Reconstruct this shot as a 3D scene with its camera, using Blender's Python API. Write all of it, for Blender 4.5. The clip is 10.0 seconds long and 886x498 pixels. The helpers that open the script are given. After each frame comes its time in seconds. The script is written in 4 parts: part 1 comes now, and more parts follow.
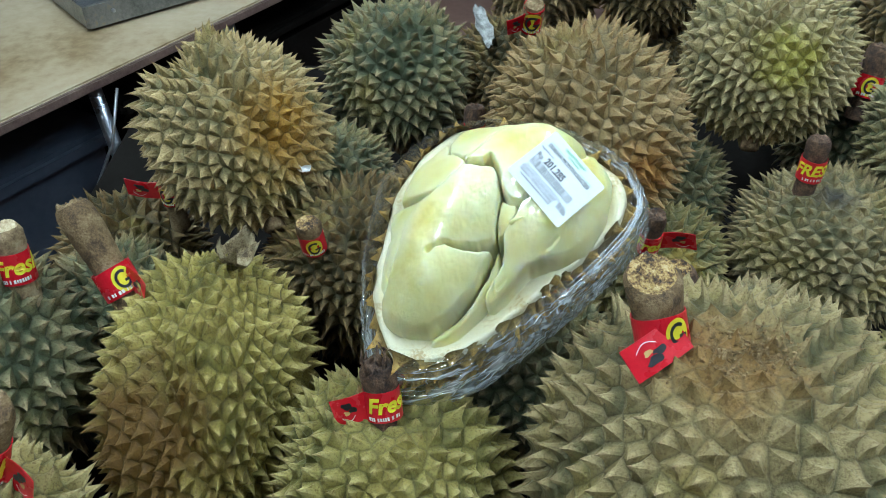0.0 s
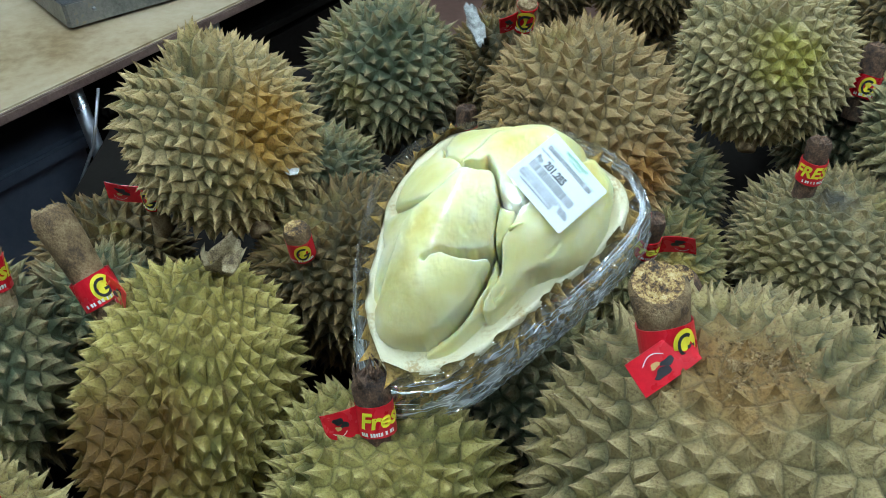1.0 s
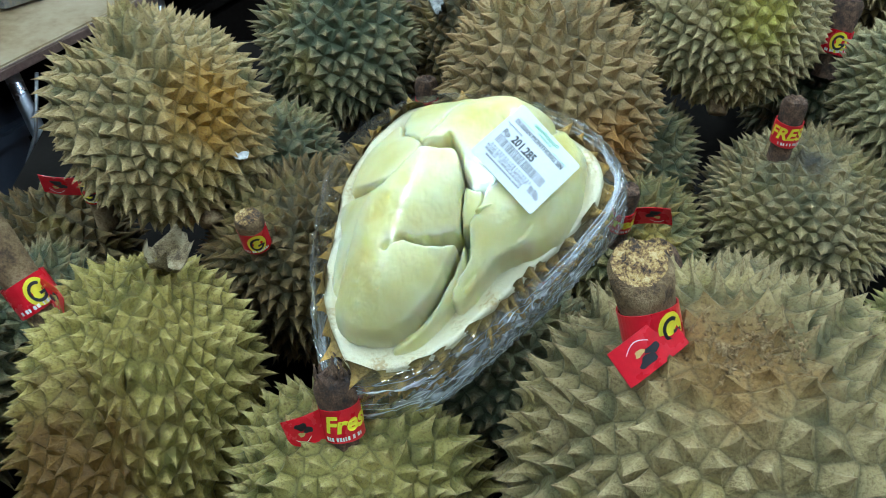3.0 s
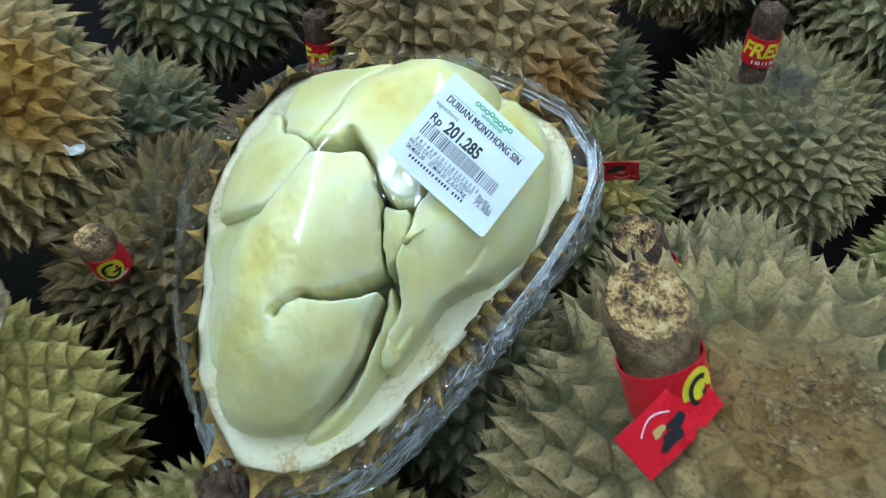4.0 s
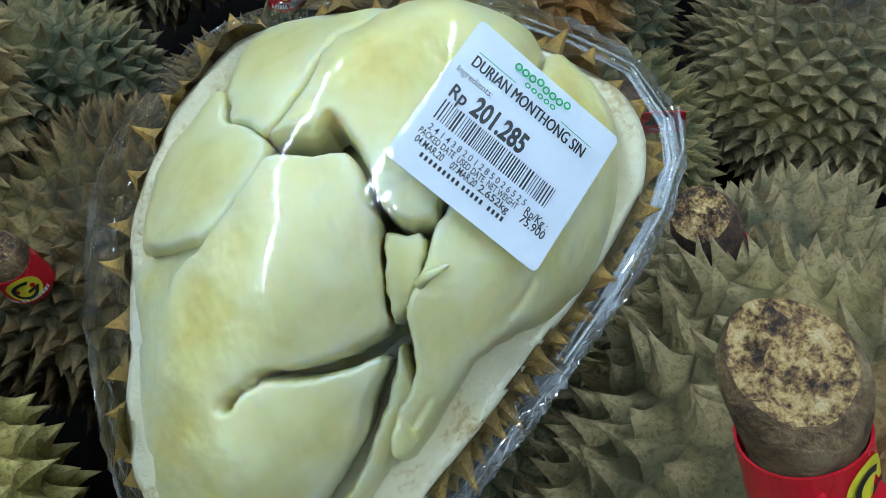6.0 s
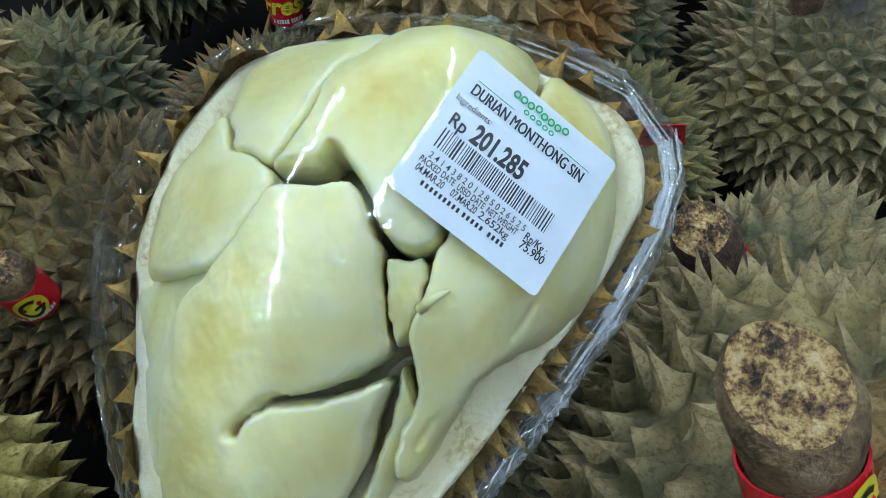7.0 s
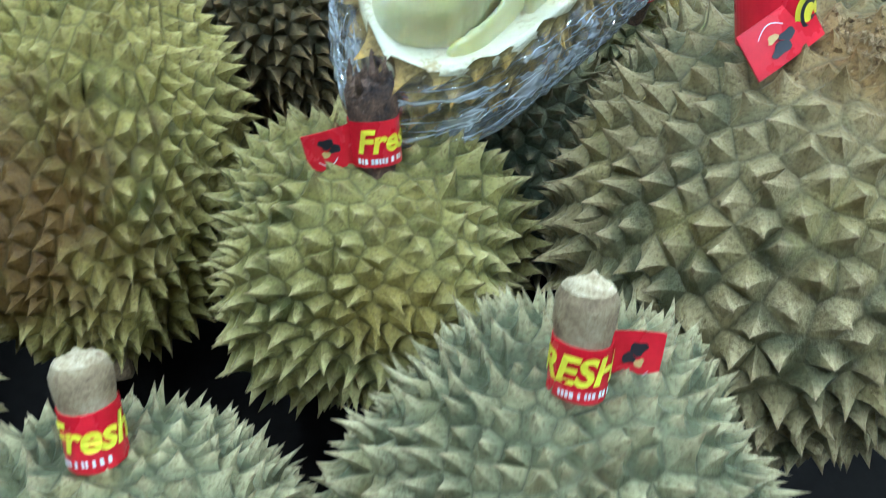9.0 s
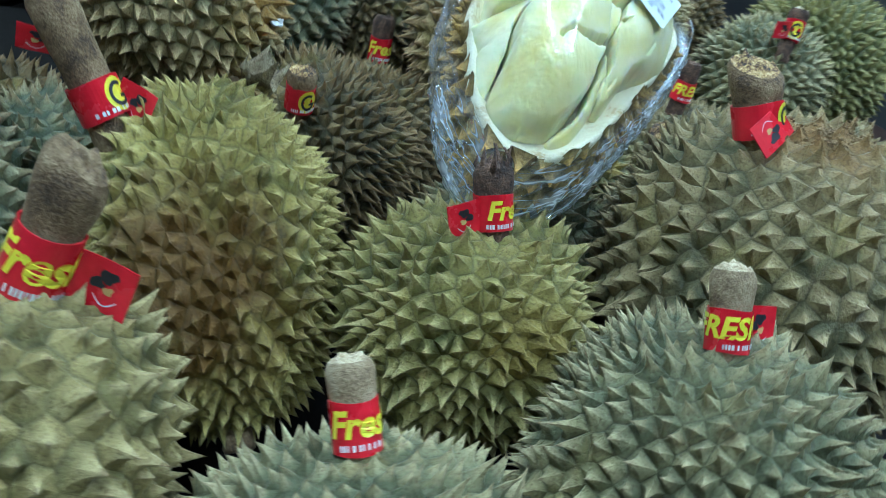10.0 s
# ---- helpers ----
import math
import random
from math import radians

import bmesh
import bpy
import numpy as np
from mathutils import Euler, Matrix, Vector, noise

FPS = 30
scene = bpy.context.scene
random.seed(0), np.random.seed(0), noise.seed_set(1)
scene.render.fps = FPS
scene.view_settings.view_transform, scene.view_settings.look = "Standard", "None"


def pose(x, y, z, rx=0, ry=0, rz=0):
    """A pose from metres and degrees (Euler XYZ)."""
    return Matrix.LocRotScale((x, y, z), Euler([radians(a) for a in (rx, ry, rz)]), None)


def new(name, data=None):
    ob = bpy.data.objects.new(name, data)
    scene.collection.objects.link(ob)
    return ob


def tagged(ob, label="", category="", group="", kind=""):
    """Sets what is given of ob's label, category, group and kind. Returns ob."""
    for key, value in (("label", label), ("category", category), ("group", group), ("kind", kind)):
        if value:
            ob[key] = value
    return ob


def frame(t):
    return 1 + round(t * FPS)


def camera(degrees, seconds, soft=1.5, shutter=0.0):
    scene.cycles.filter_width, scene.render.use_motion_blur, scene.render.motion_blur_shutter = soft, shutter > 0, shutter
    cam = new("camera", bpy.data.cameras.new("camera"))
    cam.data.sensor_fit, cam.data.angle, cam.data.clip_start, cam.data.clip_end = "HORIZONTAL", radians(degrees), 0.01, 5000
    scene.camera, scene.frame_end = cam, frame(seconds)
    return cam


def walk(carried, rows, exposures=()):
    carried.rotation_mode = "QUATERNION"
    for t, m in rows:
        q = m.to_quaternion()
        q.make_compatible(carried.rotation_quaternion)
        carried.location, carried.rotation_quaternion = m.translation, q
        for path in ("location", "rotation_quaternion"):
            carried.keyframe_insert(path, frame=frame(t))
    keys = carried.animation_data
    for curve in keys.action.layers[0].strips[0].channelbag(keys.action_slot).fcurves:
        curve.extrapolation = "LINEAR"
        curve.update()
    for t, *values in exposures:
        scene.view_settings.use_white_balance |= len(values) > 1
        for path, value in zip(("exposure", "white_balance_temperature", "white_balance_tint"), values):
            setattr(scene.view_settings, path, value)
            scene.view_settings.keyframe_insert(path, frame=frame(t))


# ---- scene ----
cam = camera(58.5, 10.0, soft=0.65, shutter=0.3)
METRES, EYE, TILT, LEAN, TURN = 0.82, 1.38, -40.0, 0.0, 0.0
ROWS = [
    (0.0, 0.0, 0.0, 0.0, 0.0, 0.0, -0.0),
    (0.5, -0.0008, 0.0203, 0.0055, -0.71, 0.04, 0.14),
    (1.0, -0.007, 0.0269, 0.0053, -1.0, 0.01, 0.19),
    (1.5, -0.0059, 0.0334, 0.0053, -1.14, -0.06, 0.21),
    (2.0, -0.0042, 0.0435, 0.0075, -1.59, -0.27, 0.41),
    (3.5, 0.001, 0.1339, 0.0367, -5.74, -4.95, 5.17),
    (4.0, 0.0171, 0.2434, 0.0715, -9.52, -9.41, 8.02),
    (4.5, 0.0186, 0.3394, 0.0792, -12.16, -13.2, 9.53),
    (5.0, 0.0169, 0.3704, 0.0814, -12.26, -14.79, 9.94),
    (5.5, 0.0217, 0.3714, 0.0844, -11.76, -15.05, 10.22),
    (7.0, 0.0272, 0.3678, 0.0955, -11.36, -14.71, 10.86),
    (7.5, 0.0252, 0.3648, 0.0951, -11.3, -14.27, 11.3),
    (8.0, 0.0014, 0.3143, 0.0639, -11.29, -12.76, 10.58),
    (8.5, -0.0451, 0.233, -0.0027, -10.98, -11.92, 6.19),
    (9.0, -0.1025, 0.1801, -0.1111, -11.61, -9.42, 0.01),
    (9.5, -0.1915, 0.14, -0.1762, -16.84, -0.29, -2.77),
    (10.0, -0.3443, 0.1406, -0.203, -26.68, 5.41, 2.97),
]
EXPOSURES = [
    (0.0, 0.02, 5450, 6),
    (2.2, 0.0, 5350, 4),
    (3.5, -0.05, 5200, 5),
    (4.5, -0.55, 5150, 7),
    (7.5, -0.62, 5250, 10),
    (8.5, -0.18, 4950, 7),
    (9.0, 0.5, 4850, 6),
    (9.5, 0.88, 4650, 6),
    (10.0, 0.2, 4650, 2),
]
walk(cam, [(t, pose(0, 0, EYE, TILT, LEAN, TURN) @ pose(METRES * x, METRES * y, METRES * z, 90 + pitch, roll, yaw)) for t, x, y, z, yaw, pitch, roll in ROWS], EXPOSURES)


import itertools

from mathutils.bvhtree import BVHTree

# ---- world and light ----
world = bpy.data.worlds.new("world")
scene.world = world
world.use_nodes = True
world.node_tree.nodes["Background"].inputs[0].default_value = (0.75, 0.85, 1.0, 1)
world.node_tree.nodes["Background"].inputs[1].default_value = 0.002


# ---- materials ----
def nodes_of(name):
    m = bpy.data.materials.new(name)
    m.use_nodes = True
    t = m.node_tree
    return m, t.nodes, t.links, t.nodes["Principled BSDF"]


def noise_node(nd, ln, scale, detail=4.0, rough=0.55, coord=None):
    n = nd.new("ShaderNodeTexNoise")
    n.inputs["Scale"].default_value, n.inputs["Detail"].default_value, n.inputs["Roughness"].default_value = scale, detail, rough
    if coord is not None:
        ln.new(coord, n.inputs["Vector"])
    return n.outputs["Fac"]


def ramp_node(nd, ln, fac, stops):
    r = nd.new("ShaderNodeValToRGB")
    e = r.color_ramp.elements
    while len(e) < len(stops):
        e.new(0.5)
    for k, (p, c) in zip(e, stops):
        k.position, k.color = p, (*c, 1)
    ln.new(fac, r.inputs[0])
    return r.outputs[0]


def mix_node(nd, ln, fac, a, b, mode="MIX"):
    m = nd.new("ShaderNodeMix")
    m.data_type, m.blend_type = "RGBA", mode
    for sock, v in ((m.inputs[0], fac), (m.inputs[6], a), (m.inputs[7], b)):
        if hasattr(v, "links"):
            ln.new(v, sock)
        elif isinstance(v, tuple):
            sock.default_value = (*v, 1)
        else:
            sock.default_value = v
    return m.outputs[2]


def math_node(nd, ln, op, a, b=0.0, clamp=False):
    m = nd.new("ShaderNodeMath")
    m.operation, m.use_clamp = op, clamp
    for sock, v in zip(m.inputs, (a, b)):
        if hasattr(v, "links"):
            ln.new(v, sock)
        else:
            sock.default_value = v
    return m.outputs[0]


def bump_node(nd, ln, height, strength, distance, bsdf):
    b = nd.new("ShaderNodeBump")
    b.inputs["Strength"].default_value, b.inputs["Distance"].default_value = strength, distance
    ln.new(height, b.inputs["Height"])
    ln.new(b.outputs[0], bsdf.inputs["Normal"])


def surface(name, stops, scale, rough=0.6, metal=0.0, bump=0.3, fine=None, spread=0.15):
    """A two-scale mottled surface: colours along stops, fine grain, bump."""
    m, nd, ln, b = nodes_of(name)
    co = nd.new("ShaderNodeTexCoord").outputs["Object"]
    big = noise_node(nd, ln, scale, 5, 0.6, co)
    small = noise_node(nd, ln, fine or scale * 12, 3, 0.6, co)
    f = math_node(nd, ln, "ADD", big, math_node(nd, ln, "MULTIPLY", math_node(nd, ln, "SUBTRACT", small, 0.5), 0.5))
    ln.new(ramp_node(nd, ln, f, stops), b.inputs["Base Color"])
    r = nd.new("ShaderNodeMapRange")
    r.inputs[3].default_value, r.inputs[4].default_value = rough - spread, min(1, rough + spread)
    ln.new(big, r.inputs[0])
    ln.new(r.outputs[0], b.inputs["Roughness"])
    b.inputs["Metallic"].default_value = metal
    if bump:
        bump_node(nd, ln, small, bump, 0.002, b)
    return m


def rind(name, green, tan, tip, balance=0.5, patch=None, patch_at=None, patch_r=0.05):
    """Durian rind: blotches between green and tan, tips that dry to another colour, each thorn a little different;
    shade is painted between thorns.
    """
    # pigments scaled for shading contrast: valleys darkened, tips lightened
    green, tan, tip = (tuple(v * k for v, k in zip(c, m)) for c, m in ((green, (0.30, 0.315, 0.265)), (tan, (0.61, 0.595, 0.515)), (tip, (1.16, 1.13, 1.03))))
    m, nd, ln, b = nodes_of(name)
    co = nd.new("ShaderNodeTexCoord").outputs["Object"]
    g = nd.new("ShaderNodeAttribute")
    g.attribute_name = "tint"
    at = nd.new("ShaderNodeAttribute")
    at.attribute_name = "tip"
    big = noise_node(nd, ln, 17, 5, 0.65, co)
    mid = noise_node(nd, ln, 70, 3, 0.6, co)
    fine = noise_node(nd, ln, 520, 4, 0.7, co)
    f = math_node(nd, ln, "ADD", big, math_node(nd, ln, "MULTIPLY", math_node(nd, ln, "SUBTRACT", g.outputs["Fac"], 0.5), 0.34))
    f = math_node(nd, ln, "ADD", f, math_node(nd, ln, "MULTIPLY", math_node(nd, ln, "SUBTRACT", mid, 0.5), 0.35))
    f = math_node(nd, ln, "ADD", f, balance - 0.58)
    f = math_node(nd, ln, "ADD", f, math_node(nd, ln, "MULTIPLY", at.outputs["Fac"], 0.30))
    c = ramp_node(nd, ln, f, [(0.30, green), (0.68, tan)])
    blot = nd.new("ShaderNodeMapRange")
    blot.inputs[1].default_value, blot.inputs[2].default_value, blot.inputs[3].default_value, blot.inputs[4].default_value = 0.56, 0.72, 0.0, 0.65
    ln.new(noise_node(nd, ln, 30, 5, 0.7, co), blot.inputs[0])
    c = mix_node(nd, ln, blot.outputs[0], c, (0.17, 0.105, 0.035))
    warm = nd.new("ShaderNodeMapRange")
    warm.inputs[1].default_value, warm.inputs[2].default_value, warm.inputs[3].default_value, warm.inputs[4].default_value = 0.54, 0.68, 0.0, 0.5
    ln.new(noise_node(nd, ln, 11, 3, 0.6, co), warm.inputs[0])
    c = mix_node(nd, ln, warm.outputs[0], c, (0.34, 0.27, 0.07))
    top = nd.new("ShaderNodeMapRange")
    top.inputs[1].default_value, top.inputs[2].default_value, top.inputs[3].default_value, top.inputs[4].default_value = 0.35, 0.9, 0.0, 0.7
    ln.new(math_node(nd, ln, "ADD", at.outputs["Fac"], math_node(nd, ln, "MULTIPLY", math_node(nd, ln, "SUBTRACT", mid, 0.5), 0.6)), top.inputs[0])
    c = mix_node(nd, ln, top.outputs[0], c, tip)
    end = nd.new("ShaderNodeMapRange")
    end.inputs[1].default_value, end.inputs[2].default_value, end.inputs[3].default_value, end.inputs[4].default_value = 0.80, 1.0, 0.0, 0.75
    ln.new(at.outputs["Fac"], end.inputs[0])
    c = mix_node(nd, ln, end.outputs[0], c, (0.15, 0.09, 0.04))
    if patch:
        d = nd.new("ShaderNodeVectorMath")
        d.operation = "DISTANCE"
        ln.new(co, d.inputs[0])
        d.inputs[1].default_value = patch_at
        r = nd.new("ShaderNodeMapRange")
        r.inputs[1].default_value, r.inputs[2].default_value, r.inputs[3].default_value, r.inputs[4].default_value = patch_r * 0.35, patch_r, 0.95, 0.0
        ln.new(math_node(nd, ln, "ADD", d.outputs["Value"], math_node(nd, ln, "MULTIPLY", math_node(nd, ln, "SUBTRACT", noise_node(nd, ln, 38, 4, 0.65, co), 0.5), patch_r * 1.4)), r.inputs[0])
        c = mix_node(nd, ln, r.outputs[0], c, patch)
    # shade painted into the creases round each thorn's foot
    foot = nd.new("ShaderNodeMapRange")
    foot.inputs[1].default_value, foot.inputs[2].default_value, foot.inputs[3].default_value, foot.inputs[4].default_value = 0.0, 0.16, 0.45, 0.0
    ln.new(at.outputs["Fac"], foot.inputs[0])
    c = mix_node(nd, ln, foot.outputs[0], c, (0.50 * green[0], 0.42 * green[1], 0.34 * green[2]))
    speck = ramp_node(nd, ln, fine, [(0.34, (0.42, 0.36, 0.28)), (0.52, (1, 1, 1))])
    c = mix_node(nd, ln, 0.8, c, speck, "MULTIPLY")
    ln.new(c, b.inputs["Base Color"])
    b.inputs["Roughness"].default_value = 0.44
    b.inputs["Specular IOR Level"].default_value = 0.28
    bump_node(nd, ln, math_node(nd, ln, "ADD", fine, math_node(nd, ln, "MULTIPLY", mid, 2.0)), 0.8, 0.0018, b)
    return m


MAT_TABLE = surface("worn cream laminate", [(0.3, (0.22, 0.15, 0.07)), (0.5, (0.37, 0.29, 0.175)), (0.7, (0.43, 0.36, 0.245))], 3.5, 0.35, bump=0.05)
MAT_EDGE = surface("brown edge strip", [(0.3, (0.10, 0.06, 0.05)), (0.7, (0.22, 0.15, 0.12))], 20, 0.45)
MAT_STEEL = surface("steel tube", [(0.3, (0.35, 0.38, 0.42)), (0.7, (0.55, 0.58, 0.62))], 15, 0.3, metal=1.0, bump=0.05)
MAT_SHEET = surface("scratched sheet metal", [(0.3, (0.16, 0.17, 0.18)), (0.6, (0.33, 0.34, 0.35)), (0.75, (0.42, 0.36, 0.26))], 12, 0.35, metal=0.85, bump=0.1)
MAT_DARK = surface("black plastic", [(0.3, (0.005, 0.004, 0.003)), (0.7, (0.010, 0.0085, 0.007))], 8, 0.8, bump=0.1)
MAT_DARK.node_tree.nodes["Principled BSDF"].inputs["Specular IOR Level"].default_value = 0.08
MAT_SLATE = surface("slate blue plastic", [(0.3, (0.035, 0.045, 0.065)), (0.7, (0.06, 0.07, 0.095))], 6, 0.45, bump=0.05)
MAT_FLOOR = surface("reddish floor tile", [(0.3, (0.20, 0.11, 0.085)), (0.7, (0.30, 0.18, 0.14))], 3, 0.35, bump=0.05)
MAT_WALL = surface("grey painted wall", [(0.3, (0.07, 0.07, 0.07)), (0.7, (0.10, 0.10, 0.10))], 2, 0.7, bump=0.1)
MAT_CEILING = surface("ceiling board", [(0.3, (0.16, 0.16, 0.16)), (0.7, (0.2, 0.2, 0.2))], 2, 0.8, bump=0.1)
MAT_STEM = surface("durian stalk bark", [(0.30, (0.06, 0.034, 0.014)), (0.5, (0.20, 0.127, 0.055)), (0.68, (0.34, 0.25, 0.13))], 65, 0.75, bump=0.8, fine=600)
MAT_STEM_PALE = surface("pale stalk bark", [(0.28, (0.13, 0.08, 0.04)), (0.5, (0.30, 0.215, 0.11)), (0.70, (0.43, 0.34, 0.20))], 90, 0.75, bump=0.6, fine=600)
MAT_STEM_DARK = surface("withered stalk bark", [(0.30, (0.022, 0.013, 0.009)), (0.5, (0.085, 0.046, 0.026)), (0.70, (0.21, 0.125, 0.07))], 120, 0.8, bump=1.0, fine=700)
MAT_CUT = surface("cut stalk fibre", [(0.36, (0.035, 0.02, 0.012)), (0.46, (0.20, 0.115, 0.045)), (0.55, (0.47, 0.31, 0.11)), (0.70, (0.64, 0.51, 0.27))], 140, 0.8, bump=1.0, fine=700)
MAT_CUT_PALE = surface("fresh cut stalk", [(0.28, (0.30, 0.20, 0.10)), (0.5, (0.54, 0.43, 0.25)), (0.72, (0.69, 0.59, 0.40))], 200, 0.8, bump=0.8, fine=900)
MAT_CRUMB = surface("bark crumbs", [(0.3, (0.08, 0.045, 0.015)), (0.5, (0.26, 0.17, 0.07)), (0.7, (0.40, 0.30, 0.16))], 300, 0.85, bump=0.4)
MAT_RED = surface("glossy red band", [(0.3, (0.52, 0.008, 0.018)), (0.7, (0.66, 0.015, 0.03))], 25, 0.28, bump=0.03)
MAT_YELLOW = surface("yellow print", [(0.3, (0.80, 0.68, 0.02)), (0.7, (0.86, 0.76, 0.04))], 60, 0.35, bump=0)
MAT_GOLD = surface("tan print", [(0.3, (0.50, 0.34, 0.10)), (0.7, (0.60, 0.44, 0.16))], 60, 0.4, bump=0)
MAT_INK = surface("black print", [(0.3, (0.012, 0.012, 0.014)), (0.7, (0.022, 0.022, 0.026))], 60, 0.45, bump=0)
MAT_WHITE = surface("white print", [(0.3, (0.74, 0.74, 0.74)), (0.7, (0.82, 0.82, 0.82))], 60, 0.45, bump=0)
MAT_GREEN = surface("green print", [(0.3, (0.03, 0.34, 0.10)), (0.7, (0.05, 0.42, 0.13))], 60, 0.45, bump=0)
MAT_PAPER = surface("white thermal label", [(0.3, (0.70, 0.76, 0.84)), (0.7, (0.76, 0.81, 0.88))], 30, 0.4, bump=0.03)
MAT_DRY = surface("dried leaf scrap", [(0.34, (0.07, 0.045, 0.02)), (0.5, (0.30, 0.23, 0.12)), (0.66, (0.50, 0.42, 0.26))], 90, 0.85, bump=0.8)
MAT_SCRAP = surface("grey white plastic scrap", [(0.36, (0.10, 0.10, 0.09)), (0.64, (0.36, 0.36, 0.34))], 110, 0.4, bump=0.2)
MAT_PITH = surface("durian pith", [(0.28, (0.55, 0.42, 0.20)), (0.42, (0.78, 0.72, 0.48)), (0.7, (0.84, 0.80, 0.62))], 45, 0.55, bump=0.5, fine=500)


def flesh_material():
    m, nd, ln, b = nodes_of("durian flesh")
    co = nd.new("ShaderNodeTexCoord").outputs["Object"]
    big = noise_node(nd, ln, 34, 4, 0.6, co)
    fine = noise_node(nd, ln, 190, 5, 0.65, co)
    mp = nd.new("ShaderNodeMapping")
    mp.inputs["Rotation"].default_value, mp.inputs["Scale"].default_value = (0.4, 0.2, 0.6), (5, 1, 1)
    ln.new(co, mp.inputs[0])
    fibre = noise_node(nd, ln, 38, 4, 0.6, mp.outputs[0])
    f = math_node(nd, ln, "ADD", big, math_node(nd, ln, "MULTIPLY", math_node(nd, ln, "SUBTRACT", fine, 0.5), 0.22))
    f = math_node(nd, ln, "ADD", f, math_node(nd, ln, "MULTIPLY", math_node(nd, ln, "SUBTRACT", fibre, 0.5), 0.07))
    ln.new(ramp_node(nd, ln, f, [(0.29, (0.72, 0.61, 0.18)), (0.41, (0.79, 0.72, 0.27)), (0.54, (0.84, 0.79, 0.38)), (0.70, (0.88, 0.85, 0.53))]), b.inputs["Base Color"])
    raw = nd.new("ShaderNodeAttribute")
    raw.attribute_name = "torn"
    pale = mix_node(nd, ln, math_node(nd, ln, "MULTIPLY", raw.outputs["Fac"], 0.7), b.inputs["Base Color"].links[0].from_socket, (0.86, 0.84, 0.60))
    ln.new(pale, b.inputs["Base Color"])
    b.inputs["Roughness"].default_value = 0.42
    b.inputs["Subsurface Weight"].default_value = 0.55
    b.inputs["Subsurface Radius"].default_value = (1.0, 0.8, 0.35)
    b.inputs["Subsurface Scale"].default_value = 0.012
    bump_node(nd, ln, math_node(nd, ln, "ADD", math_node(nd, ln, "MULTIPLY", fine, 0.35), math_node(nd, ln, "ADD", math_node(nd, ln, "MULTIPLY", big, 3), math_node(nd, ln, "MULTIPLY", fibre, 0.35))), 0.4, 0.0025, b)
    return m


def film_material():
    """Stretched clear film: a mirror-like skin over a see-through one, with bright folds and painted glare where it is
    bunched up.
    """
    m, nd, ln, b = nodes_of("cling film")
    out = nd["Material Output"]
    nd.remove(b)
    co = nd.new("ShaderNodeTexCoord").outputs["Object"]

    def carried_by(key):
        a = nd.new("ShaderNodeAttribute")
        a.attribute_name = key
        return a.outputs["Fac"]

    bunch, around, level = carried_by("bunch"), carried_by("around"), carried_by("level")

    def folds(ka, kw, seed, thin):
        v = nd.new("ShaderNodeCombineXYZ")
        ln.new(math_node(nd, ln, "MULTIPLY", around, ka), v.inputs[0])
        ln.new(math_node(nd, ln, "MULTIPLY", level, kw), v.inputs[1])
        v.inputs[2].default_value = seed
        n = noise_node(nd, ln, 1.0, 0.6, 0.5, v.outputs[0])
        off = math_node(nd, ln, "ABSOLUTE", math_node(nd, ln, "SUBTRACT", n, 0.5))
        return math_node(nd, ln, "SUBTRACT", 1.0, math_node(nd, ln, "MULTIPLY", off, thin), True)

    lines = math_node(nd, ln, "MAXIMUM", folds(1.1, 150, 1.0, 30), math_node(nd, ln, "MULTIPLY", folds(3.2, 110, 9.0, 40), 0.7))
    lines = math_node(nd, ln, "MULTIPLY", math_node(nd, ln, "POWER", lines, 1.2), bunch)
    patchy = nd.new("ShaderNodeMapRange")
    patchy.inputs[1].default_value, patchy.inputs[2].default_value = 0.42, 0.66
    v = nd.new("ShaderNodeCombineXYZ")
    ln.new(math_node(nd, ln, "MULTIPLY", around, 3.0), v.inputs[0])
    ln.new(math_node(nd, ln, "MULTIPLY", level, 55.0), v.inputs[1])
    ln.new(noise_node(nd, ln, 1.0, 3.0, 0.6, v.outputs[0]), patchy.inputs[0])
    bunch = math_node(nd, ln, "MULTIPLY", bunch, math_node(nd, ln, "ADD", math_node(nd, ln, "MULTIPLY", patchy.outputs[0], 1.5), 0.25))
    wave = math_node(nd, ln, "ADD", noise_node(nd, ln, 26, 2, 0.5, co), math_node(nd, ln, "MULTIPLY", noise_node(nd, ln, 140, 2, 0.5, co), 0.22))
    soft = nd.new("ShaderNodeBump")
    soft.inputs["Strength"].default_value, soft.inputs["Distance"].default_value = 0.35, 0.003
    ln.new(wave, soft.inputs["Height"])
    bp = nd.new("ShaderNodeBump")
    bp.inputs["Strength"].default_value, bp.inputs["Distance"].default_value = 1.0, 0.006
    ln.new(lines, bp.inputs["Height"])
    ln.new(soft.outputs[0], bp.inputs["Normal"])
    gl = nd.new("ShaderNodeBsdfGlossy")
    gl.inputs["Roughness"].default_value = 0.06
    ln.new(bp.outputs[0], gl.inputs["Normal"])
    # pale diffuse colour stands in for glare and glints on the milky bunched film
    milky_glare = nd.new("ShaderNodeBsdfDiffuse")
    milky_glare.inputs[0].default_value = (0.82, 0.87, 0.92, 1)
    skin = nd.new("ShaderNodeMixShader")
    ln.new(math_node(nd, ln, "ADD", math_node(nd, ln, "MULTIPLY", lines, 0.65), math_node(nd, ln, "MULTIPLY", bunch, 0.5)), skin.inputs[0])
    ln.new(gl.outputs[0], skin.inputs[1])
    ln.new(milky_glare.outputs[0], skin.inputs[2])
    tr = nd.new("ShaderNodeBsdfTransparent")
    tr.inputs[0].default_value = (0.98, 0.985, 0.985, 1)
